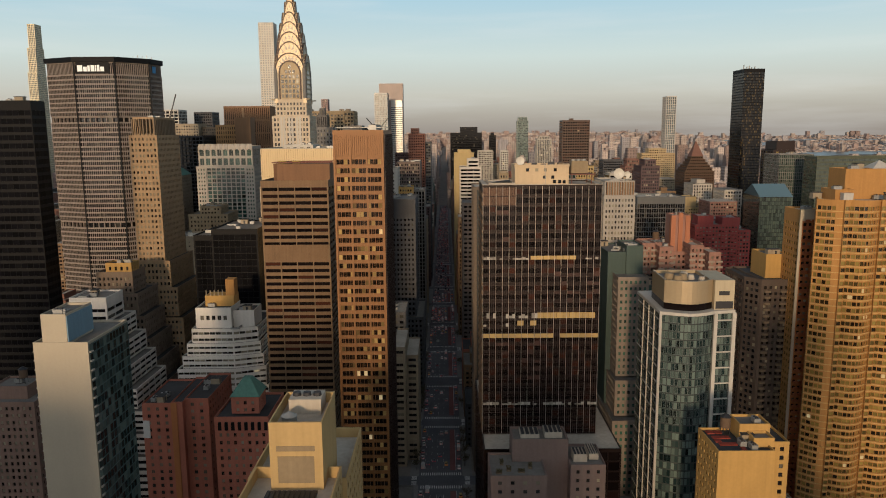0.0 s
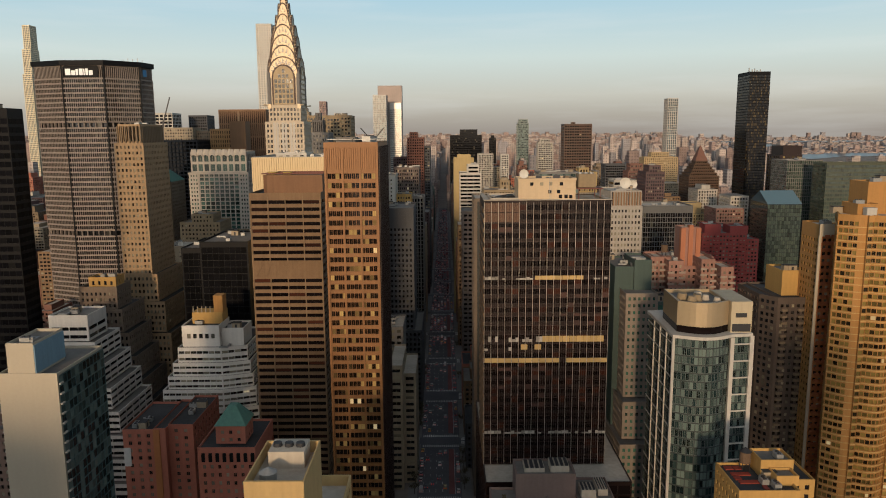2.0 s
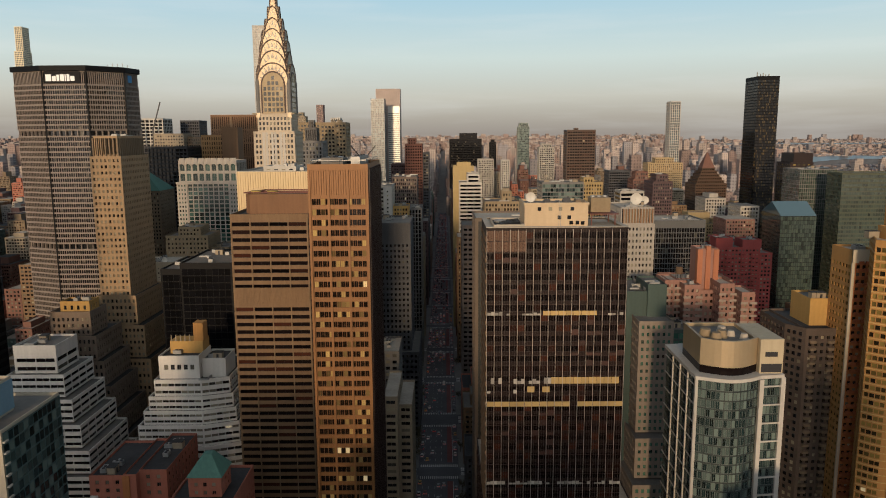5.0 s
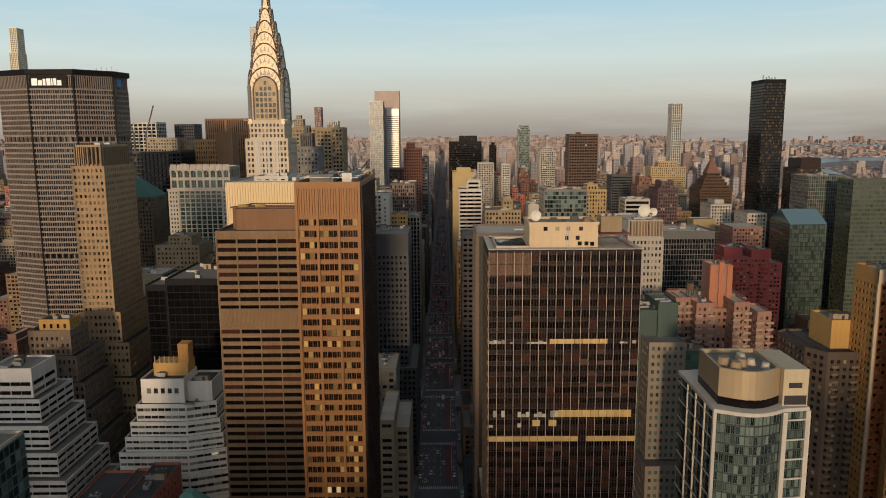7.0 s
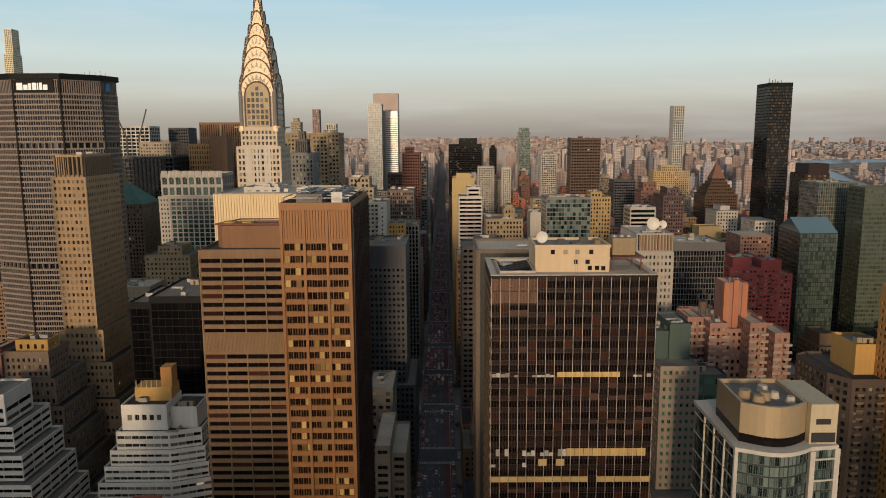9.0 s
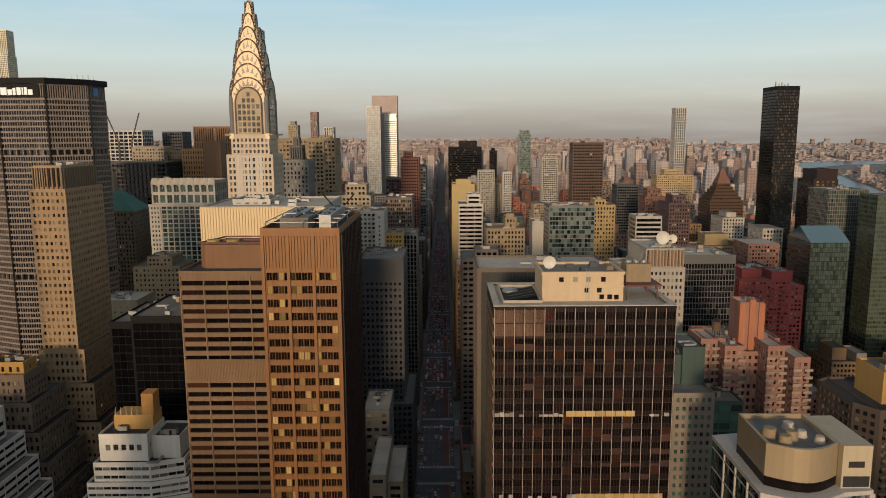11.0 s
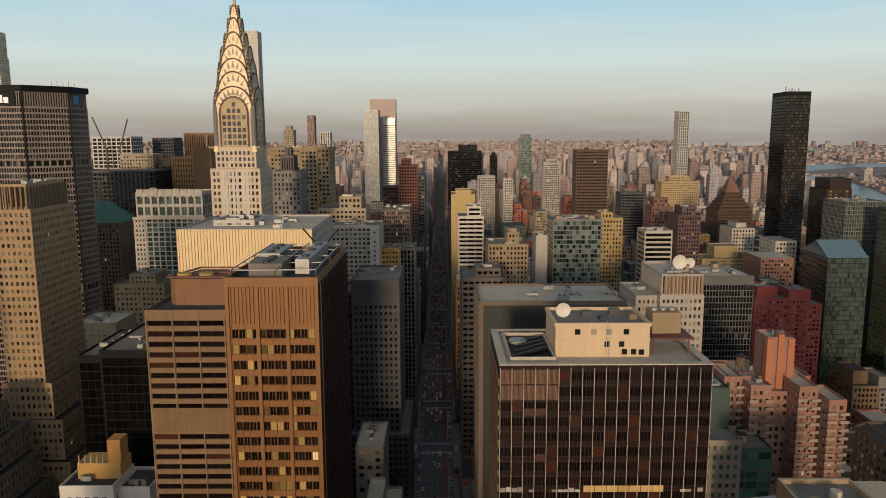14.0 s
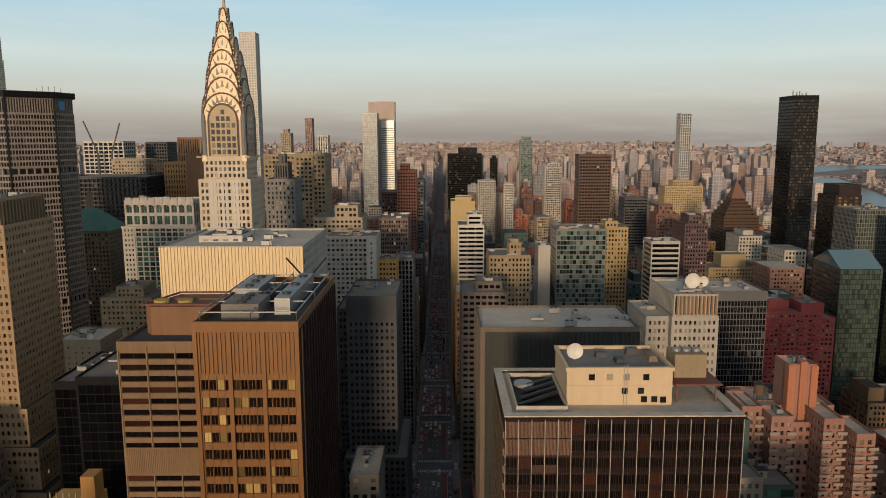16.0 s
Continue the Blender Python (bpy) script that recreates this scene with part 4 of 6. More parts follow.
segs = [(rect(-194.1, -174.2, 385, 402), 100.5, 112.5, dict(mt=2.5, mx=0.6))]
for k in range(6):
    segs.append((rect(-197.1 - 2 * k, -171.7 + 3.4 * k, 384 - 1.4 * k, 412), 100.5 - 12.5 * (k + 1) if k < 5 else 0, 100.5 - 12.5 * k, dict(mx=0.4)))
building("stepped_building", "dusky brown stone building with stepped setbacks", segs, BROWN_ST, (2.3, 3.3, 0.48, 0.55, 0.35), G_DARK, ROOF_DARK, pick=60)
building("roof_house", "golden brick roof houses on a brown building", [(rect(-190.1, -175.7, 388, 398), 111.6, 117.0, dict(st=(3.2, 5, 0.4, 0.5, 0.3)))], GOLDEN, (3, 3, 0.5, 0.5, 0.3), G_DARK, ROOF_DARK, category="rooftop house")
building("apartment_building", "brown brick apartment block with pale top storeys", [(rect(-220.7, -178.7, 290, 318), 0, 73.9, dict(mt=1.5)), (rect(-200.7, -184.7, 296, 310), 73.0, 78.9, dict(st=None))], mat("mauve_brown_brick", (0.3, 0.19, 0.15), 0.9, 0.3), (2.5, 3.1, 0.45, 0.5, 0.3), G_BLIND, ROOF_GREY, category="apartment building", pick=60)
brick = building("apartment_building", "red brick apartment block with an orange brick bay", [
    (rect(-136, -122.5, 298, 330), 0, 70, dict(mx=1)), (rect(-122.5, -117.5, 296.6, 330), 0, 71, dict(st=None)), (rect(-117.5, -107, 299.5, 334), 0, 71.5, dict(mx=1.2))],
    RED, (3.4, 3.2, 0.38, 0.5, 0.25), G_BLIND, ROOF_DARK, category="apartment building", pick=50)
g = Geo()
g.box(-122.6, -120.0, 296.2, 296.62, 0, 70.6)
part("bay", g, mat("orange_face_brick", (0.52, 0.2, 0.07), 0.85, 0.2), brick, "bright orange brick strip")
g = Geo()
g.box(-135.9, -133, 297.6, 297.98, 54, 62)
part("painted_panel", g, WHITE, brick, "white painted wall panel")
redt = building("brick_building", "dark red brick building with arcaded top", [(rect(-93, -71.6, 264.5, 292), 0, 77, dict(mt=6)), (rect(-87, -76, 268, 279), 77, 84, dict(mx=1.0))],
                RED, (2.7, 3.3, 0.42, 0.5, 0.3), G_BLIND, ROOF_DARK, category="apartment building", pick=90)
g = Geo()
g.prism(rect(-87.5, -75.5, 267.5, 279.5), 84, 90.5, 0, rect(-83, -80, 272, 275))
part("roof_cap", g, COPPER, redt, "green copper hipped roof")
g = Geo()
for k in range(8):
    x = -91.6 + k * 2.6
    g.box(x, x + 1.3, 264.2, 264.52, 71.5, 74.5), g.tube(x + 0.65, 264.6, 0.65, 0.65, 74.3, 74.9, 10)
part("arcade", g, BLACK_M, redt, "dark arched openings", "stuff")
YEL = mat("yellow_render", (0.66, 0.45, 0.2), 0.85, 0.15)
near = building("stone_building", "yellow rendered building top with an open plant well", [
    (rect(-40.1, -28.5, 143, 162), 105, 125, dict(st=None)), (rect(-44.9, -25.4, 126, 149), 0, 112, dict(st=(3, 3.3, 0.6, 0.5, 0.2))), (rect(-47, -24.3, 149, 178), 0, 109, dict(st=(3.4, 3.3, 0.7, 0.5, 0.2)))],
    YEL, (3, 3.3, 0.6, 0.5, 0.2), G_DARK, ROOF_PALE, lip=2.6, pick=20)
g = Geo()
g.box(-38.6, -30.2, 142.85, 143.02, 118.4, 119.6), g.box(-38.4, -30.4, 142.9, 143.02, 111, 117.2)
part("recess_panel", g, TAN, near, "tan recessed panel")
g = Geo()
g.box(-40.6, -29.6, 130.5, 141.5, 109.35, 110.0)
for k in range(10):
    g.box(-40.4 + k * 1.1, -39.8 + k * 1.1, 130.8, 141.2, 110.0, 110.2)
part("louvre_roof", g, METAL_DK, near, "dark louvred rooftop grille")
e = thing("water_tank", "round grey water tank with a conical lid in a roof well", "water tank", (-36.5, 148, 122.4))
g = Geo()
g.tube(-36.6, 148, 1.7, 1.7, 122.3, 124.6, 16)
part("barrel", g, METAL, e)
g = Geo()
g.tube(-36.6, 148, 1.85, 0.1, 124.6, 125.6, 16)
part("lid", g, METAL, e)
e = thing("cooling_tower", "pale cooling units in a roof well", "cooling tower", (-34, 157, 122.4))
g = Geo()
g.box(-38, -30.5, 154, 160.5, 122.3, 126)
part("casing", g, ROOF_PALE, e)
for k in range(3):
    g = Geo()
    g.tube(-36.6 + 2.4 * k, 157, 1.0, 0.9, 126, 126.8, 12)
    part("fan", g, METAL_DK, e)
# deep shade is put into the colour here: black walls, near-black dull panes
blk = building("office_block", "office blocks with deep shade put into their black colour", [(rect(-146, -133, 404, 444), 0, 130, dict(mt=3)), (rect(-133, -107, 396, 440), 0, 134.5, dict(mt=3))], BLACK_M, (3.2, 3.7, 0.96, 0.9, 0.1), G_VOID, ROOF_GREY)
building("roof_house", "pale tan rooftop house with a small dish", [(rect(-208, -184, 521, 548), 0, 113, dict(mt=3))], BEIGE, (4, 3, 0.2, 0.3, 0.2), G_DARK, ROOF_PALE, category="rooftop house")
dish(-190, 523, 112.2, 1.9)
building("stepped_brick_building", "tan brick stepped building with flat roofs", [(rect(-211, -179, 580, 610), 0, 123), (rect(-203, -186, 585, 606), 122, 129), (rect(-179, -166, 588, 616), 0, 113)], TAN, (2.7, 3.4, 0.45, 0.5, 0.3), G_DARK, ROOF_GREY, pick=80)
PALE_GREY = mat("light_grey_stone", (0.55, 0.5, 0.44), 0.8, 0.25)
gt = building("office_tower", "grey stone and green glass tower with zigzag crown", [
    (rect(-228.3, -219.5, 656, 690), 0, 158, dict(mt=1)), (rect(-219.5, -184, 656.6, 690), 0, 158, dict(st=(4.4, 3.6, 0.8, 0.82, 0.5), mt=0.4, mx=0.2)), (rect(-184, -175.4, 656, 690), 0, 158, dict(mt=1)),
    (rect(-226.5, -177, 658, 689), 158, 176.5, dict(st=(5.4, 8.2, 0.72, 0.74, 0.8), mt=1.6, mx=0.5))], PALE_GREY, (2.6, 3.6, 0.5, 0.5, 0.35), glass("deep_green_glass", (0.008, 0.028, 0.024), blind=(0.06, 0.13, 0.11), share=0.14, gloss=1.5), ROOF_PALE, pick=90)
for k in range(9):
    x = -226.2 + k * 5.45
    g = Geo()
    g.prism([(x, 657.2), (x + 2.7, 655.6), (x + 5.4, 657.2), (x + 5.4, 658.4), (x, 658.4)], 173.5, 178.5, 0, [(x + 0.4, 658.6), (x + 2.7, 657.4), (x + 5.0, 658.6), (x + 5.0, 659.4), (x + 0.4, 659.4)])
    part("crown_facet", g, PALE_GREY, gt, "pale faceted crown piece")
    g = Geo()
    for a, b in (((x, 172.4), (x + 2.7, 174.6)), ((x + 2.7, 174.6), (x + 5.4, 172.4))):
        g.beam((a[0], 657.4, a[1]), (b[0], 657.4, b[1]), 0.8)
    part("zigzag_rim", g, WHITE_ST, gt)
g = Geo()
g.box(-228.6, -175.1, 655.4, 658, 156.6, 158.3)
part("ledge", g, PALE_GREY, gt)
helm = building("ornate_tower", "beige stone tower with a green pyramid roof and cupola", [(rect(-306, -270.3, 725, 762), 0, 146)], TAN2, (2.8, 3.5, 0.45, 0.55, 0.3), G_DARK, ROOF_GREY)
g = Geo()
g.prism(rect(-306.5, -269.8, 724.5, 762.5), 146, 163, 0, rect(-297.5, -288, 739, 747))
part("roof_pyramid", g, COPPER, helm)
g = Geo()
g.tube(-292.8, 743, 3.0, 2.8, 163, 168, 10), g.tube(-292.8, 743, 3.3, 3.3, 168, 169, 10), g.tube(-292.8, 743, 2.2, 1.9, 169, 174, 10), g.tube(-292.8, 743, 2.0, 0.7, 174, 178, 10), g.tube(-292.8, 743, 0.5, 0.1, 178, 183, 8)
part("cupola", g, TAN, helm, "dull gilded cupola")
gr = building("office_tower", "dark grey slab with small square windows and louvred crown", [(rect(-48, -22.5, 500, 545), 57, 141.3, dict(mt=13, mx=0.9)), (rect(-54, -48, 508, 540), 0, 133), (rect(-50, -17.5, 494, 550), 0, 57.6)],
              GREY_DK, (2.7, 3.5, 0.5, 0.5, 0.3), G_BLACK, ROOF_GREY, pick=160, lip=1.2)
g = Geo()
bars(g, -47.6, -22.9, 500, 130, 140.4, 30, 0.2, 0.25)
part("louvre", g, GREY_DK, gr, "", "stuff")
bank = building("office_building", "pale tan low office block with ribbon windows", [(rect(-31, -24.2, 380, 420), 0, 70), (rect(-24.2, -17.5, 388, 425), 0, 63)], BEIGE, (6, 3.6, 0.88, 0.5, 0.3), G_DARK, ROOF_PALE, pick=60)
building("low_building", "low grey block with pale flat roof", [(rect(-40, -27, 440, 470), 0, 75)], GREY_ST, (4, 3.6, 0.6, 0.5, 0.3), G_DARK, ROOF_PALE)

# ---- east side ----
fin = building("office_tower", "white stone tower with brown-striped crown", [(rect(93.2, 112.1, 426, 460), 0, 149), (rect(93.8, 111.6, 426.6, 459), 149, 157.9, dict(st=(1.55, 8.6, 0.5, 0.9, 0.4), mx=0.3, mt=0.3)), (rect(84, 93.2, 430, 460), 0, 148)], mat("dull_white_stone", (0.46, 0.42, 0.37), 0.8, 0.25, streak=0.5), (1.9, 3.3, 0.5, 0.5, 0.3), G_BLIND, ROOF_PALE, pick=180, frame_mat=GREY_ST)
g = Geo()
for k in range(11):
    g.box(95 + k * 1.55, 95.7 + k * 1.55, 426.3, 426.6, 149.4, 157)
part("stripe", g, mat("brown_stripe", (0.3, 0.17, 0.09)), fin, "brown upright stripes", "stuff")
dish(104, 436, 158, 3.2), dish(110, 440, 158, 2.2)
dk = building("office_tower", "black glass block with a fine pale grid", [(rect(136.2, 170.5, 512, 545), 0, 140.6, dict(mx=0.2, mt=5))], mat("mid_grey_metal", (0.13, 0.13, 0.13), 0.6, 0.2), (1.7, 3.4, 0.88, 0.88, 0.12), G_BLACK, ROOF_PALE, pick=200, frame_mat=GREY_DK)

# round-fronted glass apartment tower
arc = [(85.1 + 21.5 * i / 8, 277.3 - 4.2 * math.sin(math.pi * i / 8)) for i in range(9)]
glass_plan = arc + [(114.9, 278.5), (114.9, 300), (108, 318), (86.0, 314)]
gt5 = building("glass_apartment_tower", "teal glass apartment tower with a curved front and white trim", [(glass_plan, 0, 114.5, dict(mx=0.12, mt=0.3))], mat("dark_teal_frame", (0.05, 0.065, 0.065), 0.5, 0.2, metal=0.3), (1.45, 3.3, 0.93, 0.84, 0.15), G_TEAL, ROOF_GREY, category="apartment building", pick=300, frame_mat=mat("pale_green_frame", (0.2, 0.24, 0.23), 0.5, 0.2))
g = Geo()
ring = [(x, y - 0.9 if y < 279 else y) for x, y in glass_plan]
ring = [(x - (0.9 if x < 87 else 0), y) for x, y in ring]
g.prism(ring, 114.4, 115.6)
g.prism([(84.4, 277), (85.2, 276.4), (85.2, 277.6), (84.4, 278)], 0, 114.5), g.box(105.8, 107.2, 275.5, 277.9, 0, 114.5), g.box(113.9, 115.4, 277.4, 279, 0, 114.5)
part("white_frame", g, WHITE_BR, gt5, "white frame band")
g = Geo()
for z in np.arange(6, 114, 6.6):
    g.beam((84.7, 278.2, z), (85.6, 314, z), 0.32)
    g.beam((107, 276.6, z), (114.6, 277.6, z), 0.5)
for k in range(3):
    y = 286 + 9 * k
    g.beam((84.85 + k * 0.25, y, 2), (84.85 + k * 0.25, y, 114), 0.5)
part("trim", g, WHITE_BR, gt5, "white grid trim", "stuff")
drum_plan = [(87 + 19.5 * i / 10, 281 - 4.6 * math.sin(math.pi * i / 10)) for i in range(11)] + [(106.6, 302), (88, 302)]
drum = thing("roof_drum", "tan metal drum wall round a tower's roof plant", "rooftop screen", (97, 290, 115))
g = Geo()
g.prism(drum_plan, 115.6, 118.3)
part("glazing", g, G_BRONZE, drum)
g = Geo()
inner = shrink(drum_plan, 0.8)
for i in range(len(drum_plan)):
    j = (i + 1) % len(drum_plan)
    a, b, c, d = drum_plan[i], drum_plan[j], inner[j], inner[i]
    g.quads([[(*a, 118.2), (*b, 118.2), (*b, 127.6), (*a, 127.6)], [(*a, 127.6), (*b, 127.6), (*c, 127.6), (*d, 127.6)], [(*d, 127.6), (*c, 127.6), (*c, 125.5), (*d, 125.5)]])
part("screen_wall", g, mat("tan_metal_panel", (0.52, 0.4, 0.25), 0.45, 0.15, metal=0.3, streak=0.2), drum)
g = Geo()
g.face([(*q, 126.3) for q in inner])
part("deck", g, ROOF_GREY, drum)
g = Geo()
g.box(106.7, 114.6, 278.8, 300, 115.6, 127.6)
part("stair_block", g, mat("cream_panel", (0.6, 0.5, 0.34), 0.6, 0.15), drum, "cream panelled stair block")
g = Geo()
g.box(108.4, 112.6, 278.65, 278.82, 121.5, 123.2), g.box(107.2, 114.2, 278.65, 278.82, 116, 119)
part("vent", g, METAL_DK, drum)
for k, (x, y, r) in enumerate(((93, 283, 1.6), (96, 286, 1.6), (91, 288, 1.9), (100, 288, 1.2), (103, 284, 1.2), (99, 294, 1.5))):
    g = Geo()
    g.tube(x, y, r * 1.25, r * 0.9, 126.3, 128.2 + (k < 3) * 0.8, 14)
    part("tank", g, TAN if k < 3 else ROOF_PALE, drum)

gg = building("office_building", "pinkish stone office block with green panes, stepped base", [
    (rect(87.2, 103, 359, 392), 60, 113, dict(mx=0.7)), (rect(85.5, 105, 352, 395), 41, 60), (rect(83, 108, 345, 398), 0, 41)],
    mat("pinkish_stone", (0.33, 0.27, 0.22), 0.85, 0.25), (2.6, 3.5, 0.52, 0.5, 0.35), G_GREEN, ROOF_GREY, pick=120)
building("office_building", "dark green panelled plant block beside a stone tower", [(rect(84.5, 101, 372, 404), 0, 124, dict(st=None)), (rect(94, 102.8, 370.8, 392), 112, 127.5, dict(st=None)), (rect(103, 117, 366, 395), 0, 107, dict(mx=0.3))], GREEN_M, (4, 3.6, 0.92, 0.7, 0.2), G_GREEN, ROOF_GREY)

# golden brick tower with bowed bays
gplan = [(158.6, 305.5)]
for k in range(1, 7):
    q = k / 6
    gplan.append((158.6 + 8.4 * q, 305.5 - 6.2 * math.sin(q * math.pi / 2)))
x = 167.0
while x < 214:
    gplan += [(x, 299.3), (x, 298.2), (x + 2.2, 298.2), (x + 2.2, 299.3)]
    gplan += [(x + 2.2 + 13.2 * j / 8, 299.3 - 3.0 * math.sin(math.pi * j / 8)) for j in range(1, 8)]
    x += 15.4
gplan = [p for i, p in enumerate(gplan) if i == 0 or math.dist(p, gplan[i - 1]) > 0.05]
gplan += [(x, 299.3), (x, 326), (168.5, 326)]
gold = building("apartment_tower", "golden brick apartment tower with bowed bays and balconies", [
    (gplan, 0, 157.6, dict(mx=0.06, mt=2.2)), (rect(160.3, 170, 322, 338), 0, 151, dict(st=(2.2, 2.95, 0.6, 0.5, 0.4), mx=0.9, mt=5.5)), (rect(173.6, 207, 312, 326), 156.6, 170.0, dict(st=None)),
    (rect(166.5, 175, 306, 318), 156.6, 161.5, dict(st=None))],
    ORANGE, (1.75, 2.95, 0.93, 0.6, 0.6), G_YELLOW, ROOF_PALE, category="apartment building", pick=300, frame_mat=TAN)
g = Geo()
for z in [155.4 / 53 * k for k in range(1, 53)]:
    g.prism([(px - 0.2, py - 0.25) for px, py in gplan[:-2]] + [(x - 1, 324), (170, 324)], z + 0.1, z + 0.4)
part("ledge", g, mat("pale_gold_ledge", (0.68, 0.44, 0.17), 0.85, 0.2), gold, "pale gold floor ledges", "stuff")
g = Geo()
for z in np.arange(4, 148, 2.95):
    for y in (162.2, 164.9):
        g.box(y, y + 2.0, 320.7, 322, z, z + 1.1)
part("balcony", g, mat("rust_brick", (0.5, 0.15, 0.06)), gold, "red-brown balcony fronts", "stuff")
g, gl = Geo(), Geo()
facade(g, gl, (161.0, 321.7), (1, 0), (0, -1), 7.4, 0, 146, (2.4, 2.95, 0.6, 0.5, 0.25), 0.3, 0.3)
part("wing_front", g, mat("orange_red_brick", (0.55, 0.19, 0.06), 0.85, 0.25), gold, "orange-red brick wing")
part("glazing", gl, G_DARK, gold, kind="stuff")
g = Geo()
g.box(159.8, 161.0, 321.4, 322.0, 0, 151.3), g.box(159.8, 168, 321.2, 321.98, 146.0, 151.3)
part("cornice", g, CREAM, gold, "cream cornice band and corner strip")
g = Geo()
g.box(168.4, 172.5, 302.5, 305.5, 156.6, 160.2)
part("roof_plant", g, WHITE_BR, gold)
g = Geo()
g.prism(rect(186, 196, 313, 322), 170, 173.4, 0, rect(190.8, 191.2, 317.3, 317.7))
part("roof_tent", g, WHITE_BR, gold, "white peaked roof cover")

brn = building("apartment_tower", "brown brick tower with balconies and a tan roof house", [(rect(148, 167, 330, 365), 0, 117.2, dict(mt=2.5)), ([(148, 330), (143, 338), (143, 362), (148, 365)][::1], 0, 117.2, dict(st=(3, 3, 0.5, 0.5, 0.3)))],
               mat("grey_brown_brick", (0.13, 0.095, 0.075), 0.9, 0.3), (2.5, 3.0, 0.55, 0.5, 0.35), G_DARK, ROOF_DARK, category="apartment building", pick=150)
building("roof_house", "plain tan brick roof house", [(rect(153, 164, 338, 355), 116, 128, dict(st=None))], GOLDEN, (3, 3, 0.5, 0.5, 0.3), G_DARK, ROOF_GREY, category="rooftop house")
g = Geo()
for z in np.arange(3, 114, 3):
    for x in (149.5, 157, 163):
        g.box(x, x + 2.6, 328.9, 330, z, z + 1.0)
part("balcony", g, TAN2, brn, "", "stuff")
yb = building("brick_building", "bright yellow brick block with a red roof terrace", [(rect(88.6, 107.4, 220.5, 240), 0, 82, dict(blank=("s",))), (rect(107.4, 115.4, 227.5, 242), 0, 82)], GOLDEN, (2.6, 3.1, 0.45, 0.5, 0.3), G_DARK, ROOF_DARK, category="apartment building")
building("roof_house", "yellow brick stair house on a roof", [(rect(99.5, 110, 231, 240), 81.1, 87, dict(st=None)), (rect(102, 109, 225, 231), 81.1, 84.5, dict(st=None))], GOLDEN, (3, 3, 0.5, 0.5, 0.3), G_DARK, ROOF_GREY, category="rooftop house")
REDT = mat("red_terrace", (0.32, 0.05, 0.03), 0.8, 0.4)
for k, (x0, x1, y0, y1) in enumerate(((90.5, 93, 236, 238.5), (93.5, 96, 236, 238.5), (91, 97, 232, 234), (91.5, 97.5, 226.5, 228.5), (91, 93, 229, 231), (97.5, 99, 222.5, 225))):
    e = thing("roof_mat", "red mat on a rooftop terrace", "terrace mat", (x0, y0, 81.1), "red terrace mats")
    g = Geo()
    g.box(x0, x1, y0, y1, 81.1, 81.5)
    part("slab", g, REDT, e)
low = building("low_building", "pinkish low building with a planted roof terrace", [(rect(14, 33.8, 233, 252), 0, 67.4, dict(mx=1)), (rect(22.7, 43.3, 246, 258), 0, 75.2, dict(st=None)), (rect(43.3, 56, 240, 258), 0, 68)], mat("dusty_pink_render", (0.27, 0.19, 0.165), 0.9, 0.25), (4, 3.3, 0.3, 0.4, 0.2), G_DARK, ROOF_GREY, category="low building")
PBAYS = [(106.5, 113.5, 386, 126.5), (113.8, 121.5, 379, 125.5), (128.0, 134.8, 372, 127.5), (136.0, 142.2, 366.5, 124.5)]
pseg = [(rect(109, 140, 388, 408), 0, 126), (rect(121.5, 131.2, 385, 396), 100, 142, dict(st=None)), (rect(116, 139, 381, 392), 0, 122.5)]
pseg += [(rect(a, b, y, y + 16), 0, z, dict(mx=0.5, mt=1.6)) for a, b, y, z in PBAYS]
pnk = building("apartment_building", "pink and orange brick apartment blocks with corner balconies", pseg, PINK, (2.3, 3.0, 0.5, 0.52, 0.3), G_BLIND, ROOF_PALE, category="apartment building", pick=110)
for a, b, y in ((121.2, 123.6, 384.4), (125.2, 127.4, 384.2), (129.0, 131.5, 384.4)):
    g = Geo()
    g.box(a, b, y, y + 3, 118, 141.5 if a != 125.2 else 143.2)
    part("pier", g, mat("orange_pink_brick", (0.5, 0.2, 0.11), 0.9, 0.25), pnk, "orange brick tower pier")
for a, b, y, z1 in PBAYS:
    for s, x0 in ((0, a - 0.7), (1, b - 2.6)):
        e = thing("balcony_stack", "stack of pale concrete corner balconies", "balconies", (x0, y, 0), "corner balconies")
        for z in np.arange(86, z1 - 4, 3.0):
            g = Geo()
            g.box(x0, x0 + 3.3, y - 1.1, y + 0.02, z, z + 0.25), g.box(x0, x0 + 3.3, y - 1.1, y - 0.95, z + 0.25, z + 1.1)
            part("balcony", g, mat("pale_balcony_concrete", (0.38, 0.31, 0.26), 0.8, 0.2), e)
crim = building("apartment_building", "crimson brick apartment tower with stacked balconies", [(rect(205, 241, 588, 622), 0, 110.5), (rect(209, 222, 594, 612), 109.6, 117, dict(st=None)), (rect(228, 242.5, 590, 606), 109.6, 116, dict(st=None)), (rect(241, 256, 600, 625), 0, 104)], mat("crimson_brick", (0.42, 0.085, 0.075), 0.9, 0.3), (2.7, 3.0, 0.62, 0.5, 0.35), G_BLIND, ROOF_GREY, category="apartment building", pick=60)
g = Geo()
for z in np.arange(30, 108, 3.0):
    for x in (206, 214.5, 226, 234.5):
        g.box(x, x + 4.6, 586.6, 588, z, z + 1.0)
part("balcony", g, mat("crimson_brick", (0.42, 0.085, 0.075)), crim, "crimson balcony fronts", "stuff")
